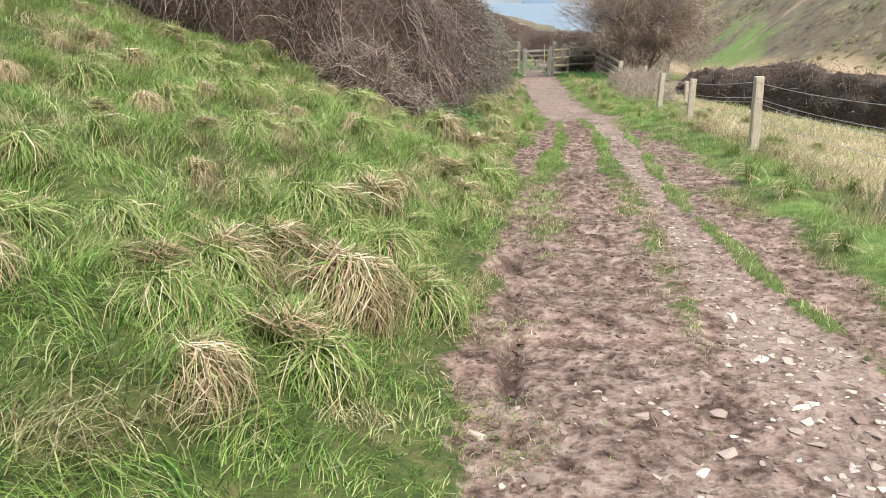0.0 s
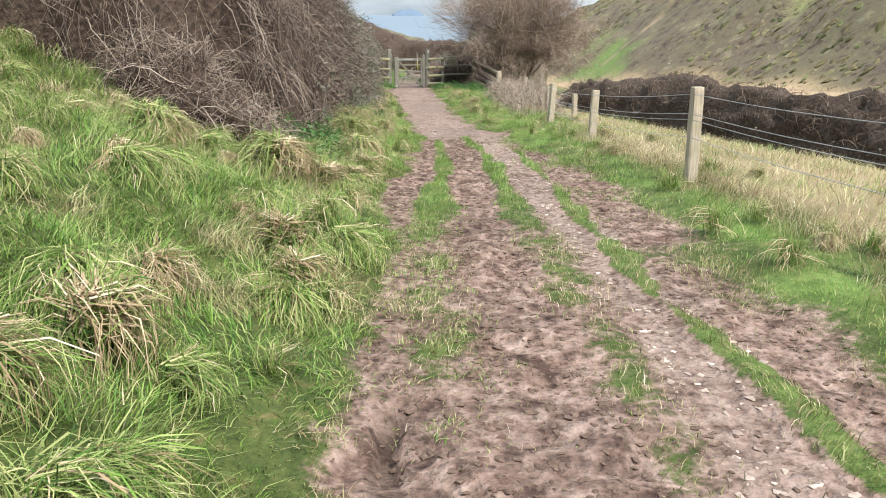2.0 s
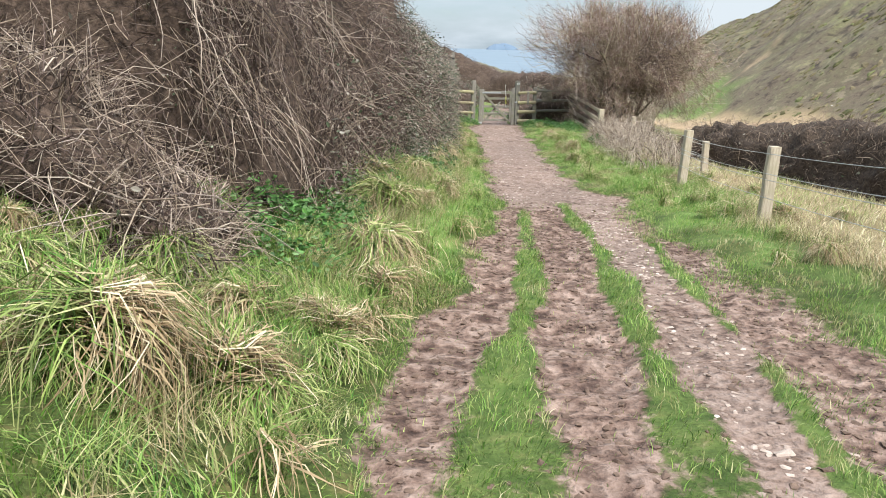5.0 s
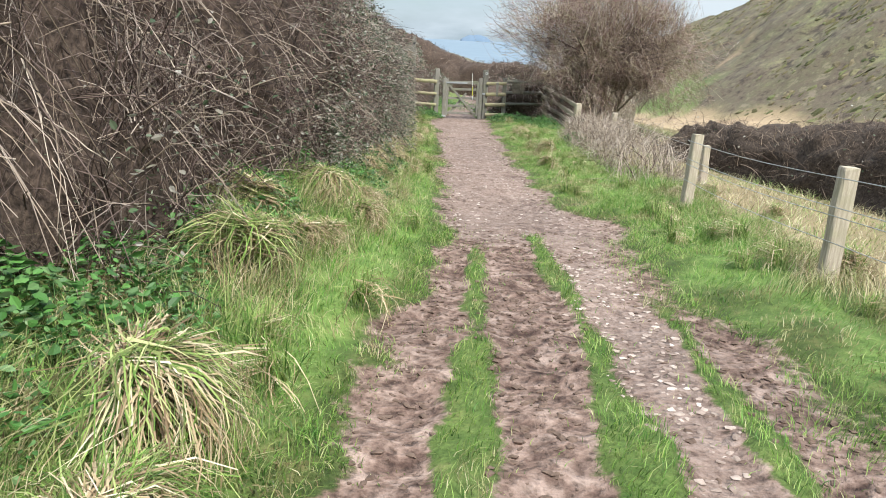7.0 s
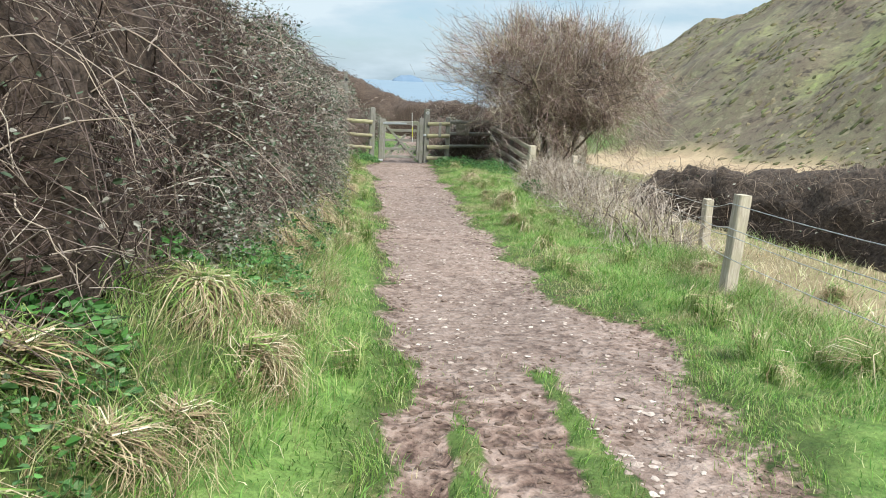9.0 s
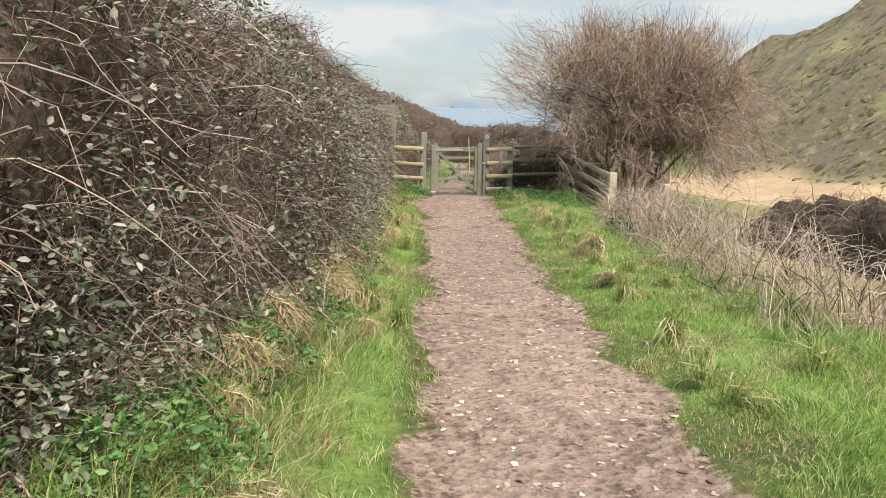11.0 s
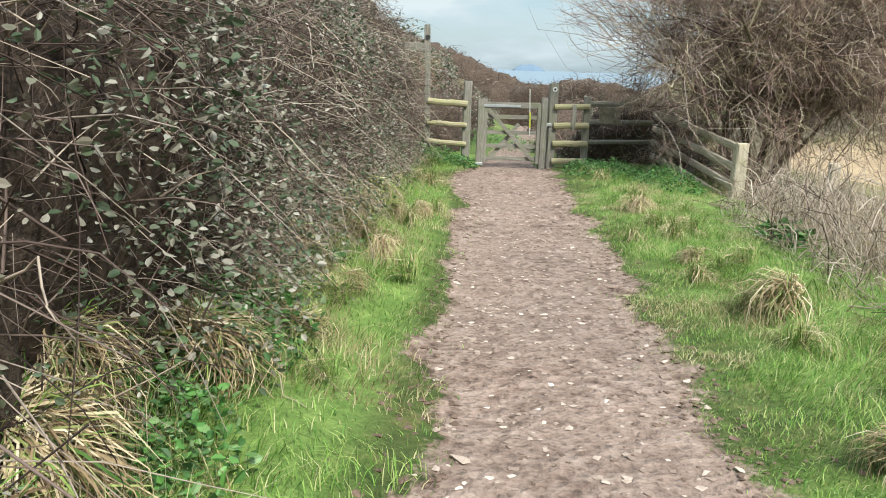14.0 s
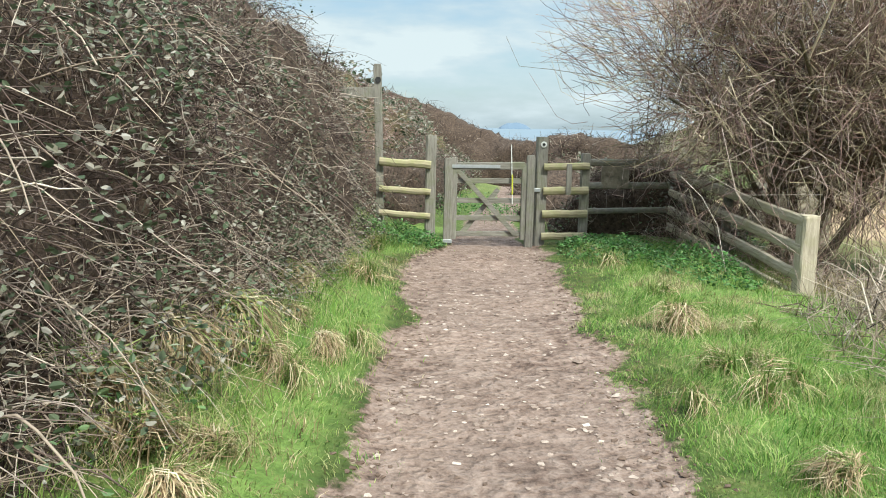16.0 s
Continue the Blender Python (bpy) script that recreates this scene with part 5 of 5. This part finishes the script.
def stone_shape(seed):
    rng = np.random.default_rng(seed)
    bm = bmesh.new()
    for p in rng.normal(size=(13, 3)):
        p = p / np.linalg.norm(p) * rng.uniform(0.75, 1.0)
        bm.verts.new((p[0], p[1] * rng.uniform(0.6, 0.9), p[2] * 0.42))
    hull = bmesh.ops.convex_hull(bm, input=bm.verts[:])
    bmesh.ops.delete(bm, geom=[q for q in bm.verts if not q.link_faces], context="VERTS")
    bmesh.ops.triangulate(bm, faces=bm.faces[:])
    me = bpy.data.meshes.new("stone")
    bm.to_mesh(me)
    bm.free()
    me.materials.append(stone_mat)
    return me


def tread_spot(rng, y0, y1):
    while True:
        y = rng.uniform(y0, y1)
        x = rng.uniform(np.interp(y, LEFT_Y, LEFT_X), np.interp(y, RIGHT_Y, RIGHT_X))
        j, i = min(np.searchsorted(gy, y), ny - 1), min(np.searchsorted(gx, x), nx - 1)
        if tread[j, i] > rng.uniform(0.25, 0.9):
            return x, y


rng = np.random.default_rng(131)
stone_shapes = [stone_shape(140 + k) for k in range(8)]
for k in range(300):
    x, y = tread_spot(rng, 1.3, 4.6) if k < 225 else tread_spot(rng, 5.5, 30)
    r = min(0.062, 0.02 + rng.exponential(0.016)) * (1.0 if y < 5.5 else 0.9)
    ob = new("stone", stone_shapes[int(rng.integers(8))])
    ob.parent = ground
    ob.matrix_world = pose(x, y, float(ground_at(x, y)) + r * 0.05, rng.uniform(-12, 12), rng.uniform(-12, 12), rng.uniform(0, 360)) @ Matrix.Diagonal((r, r, r * rng.uniform(0.6, 1.1), 1))


def strew(name, n, spot, size, mat, label, seed, flat=0.7, drape=False):
    """Many small lumps joined into one mesh; drape lays them along a slope."""
    rng = np.random.default_rng(seed)
    vs, fs, at = [], [], 0
    temps = []
    for me in stone_shapes:
        co = np.empty(len(me.vertices) * 3)
        me.vertices.foreach_get("co", co)
        temps.append((co.reshape(-1, 3), np.array([p.vertices[:] for p in me.polygons])))
    for _ in range(n):
        x, y = spot(rng)
        r = size * rng.uniform(0.4, 1.0) ** 2 + 0.004
        a = rng.uniform(0, 6.28)
        co, f = temps[int(rng.integers(8))]
        c, s_ = math.cos(a), math.sin(a)
        q = co @ np.array([[c, s_, 0], [-s_, c, 0], [0, 0, flat]]) * r
        if drape:
            q = q + [x, y, 0]
            q[:, 2] = q[:, 2] + ground_at(q[:, 0], q[:, 1])
            vs.append(q)
        else:
            vs.append(q + [x, y, float(ground_at(x, y)) + r * 0.08])
        fs.append(f + at)
        at += len(co)
    return put(name, raw_mesh(name, np.concatenate(vs), np.concatenate(fs), mat, False), None, label, "stones", "", "stuff")


def mud_spot(rng):
    while True:
        y = rng.uniform(1.5, 17)
        x = rng.uniform(np.interp(y, LEFT_Y, LEFT_X) - 0.1, np.interp(y, RIGHT_Y, RIGHT_X) + 0.1)
        j, i = min(np.searchsorted(gy, y), ny - 1), min(np.searchsorted(gx, x), nx - 1)
        if bare[j, i] * (1 - tread[j, i]) > rng.uniform(0.2, 0.8):
            return x, y


strew("gravel", 3700, lambda g: tread_spot(g, 1.4, 34) if g.uniform() < 0.7 else tread_spot(g, 1.4, 16), 0.029, stone_mat, "small pale stones trodden into the track", 151, 0.45)
mud_mat = speckled("mud_clods", (0.06, 0.038, 0.028), (0.17, 0.115, 0.088), 25, 0.85, 0.5, 0.01)
strew("mud_clods", 5000, mud_spot, 0.03, mud_mat, "lumps of churned brown mud on the track", 152, 0.8)
strew("leaf_litter", 1300, lambda g: tread_spot(g, 5, 34) if g.uniform() < 0.7 else mud_spot(g), 0.019, mud_mat, "dark crumbs of earth and rotten leaf on the track", 153, 0.5)

def edge_spot(g):
    y = g.uniform(17, 33.5)
    if g.uniform() < 0.6:
        return float(np.interp(y, RIGHT_Y, RIGHT_X)) + g.normal() * 0.12, y
    return float(np.interp(y, LEFT_Y, LEFT_X)) + g.normal() * 0.09, y


strew("leaf_litter", 1500, edge_spot, 0.03, mud_mat, "dark crumbs of soil and dead leaf along the track's edges", 155, 0.6)

# ---- gorse on the far hill ----


def gorse_material():
    m, n, l, b = material("gorse", 0.95, 0.1)
    g = n.new("ShaderNodeNewGeometry")
    r = ramp_node(n, [(0.0, (0.06, 0.065, 0.03)), (0.3, (0.12, 0.105, 0.05)), (0.6, (0.17, 0.135, 0.085)), (0.8, (0.13, 0.14, 0.06)), (1.0, (0.2, 0.175, 0.1))])
    l.new(g.outputs["Random Per Island"], r.inputs["Fac"])
    s = noise_node(n, l, 1.2, 5)
    k = ramp_node(n, [(0.3, (0.5, 0.5, 0.5)), (0.7, (1.3, 1.3, 1.3))])
    l.new(s.outputs["Fac"], k.inputs["Fac"])
    l.new(mix_node(n, l, 1.0, r.outputs["Color"], k.outputs["Color"], "MULTIPLY"), b.inputs["Base Color"])
    bump(n, l, b, s.outputs["Fac"], 0.5, 0.2)
    return m


def hill_spot(g):
    while True:
        x, y = g.uniform(80, 185), g.uniform(75, 400)
        lush_here = 195 < y < 255 and x < 108
        if not lush_here and float(vnoise(x, y, 26, 37) + 0.6 * vnoise(x, y, 9, 38)) > g.uniform(-0.5, 0.7):
            return x, y


strew("gorse_scrub", 6500, hill_spot, 1.4, gorse_material(), "brown and olive gorse and bracken clumps over the far hillside", 154, 1.0, True)
bpy.data.objects["gorse_scrub"]["category"] = "scrub"
for ob in bpy.data.objects:
    if ob.name.startswith("leaf_litter"):
        ob["category"] = "litter"
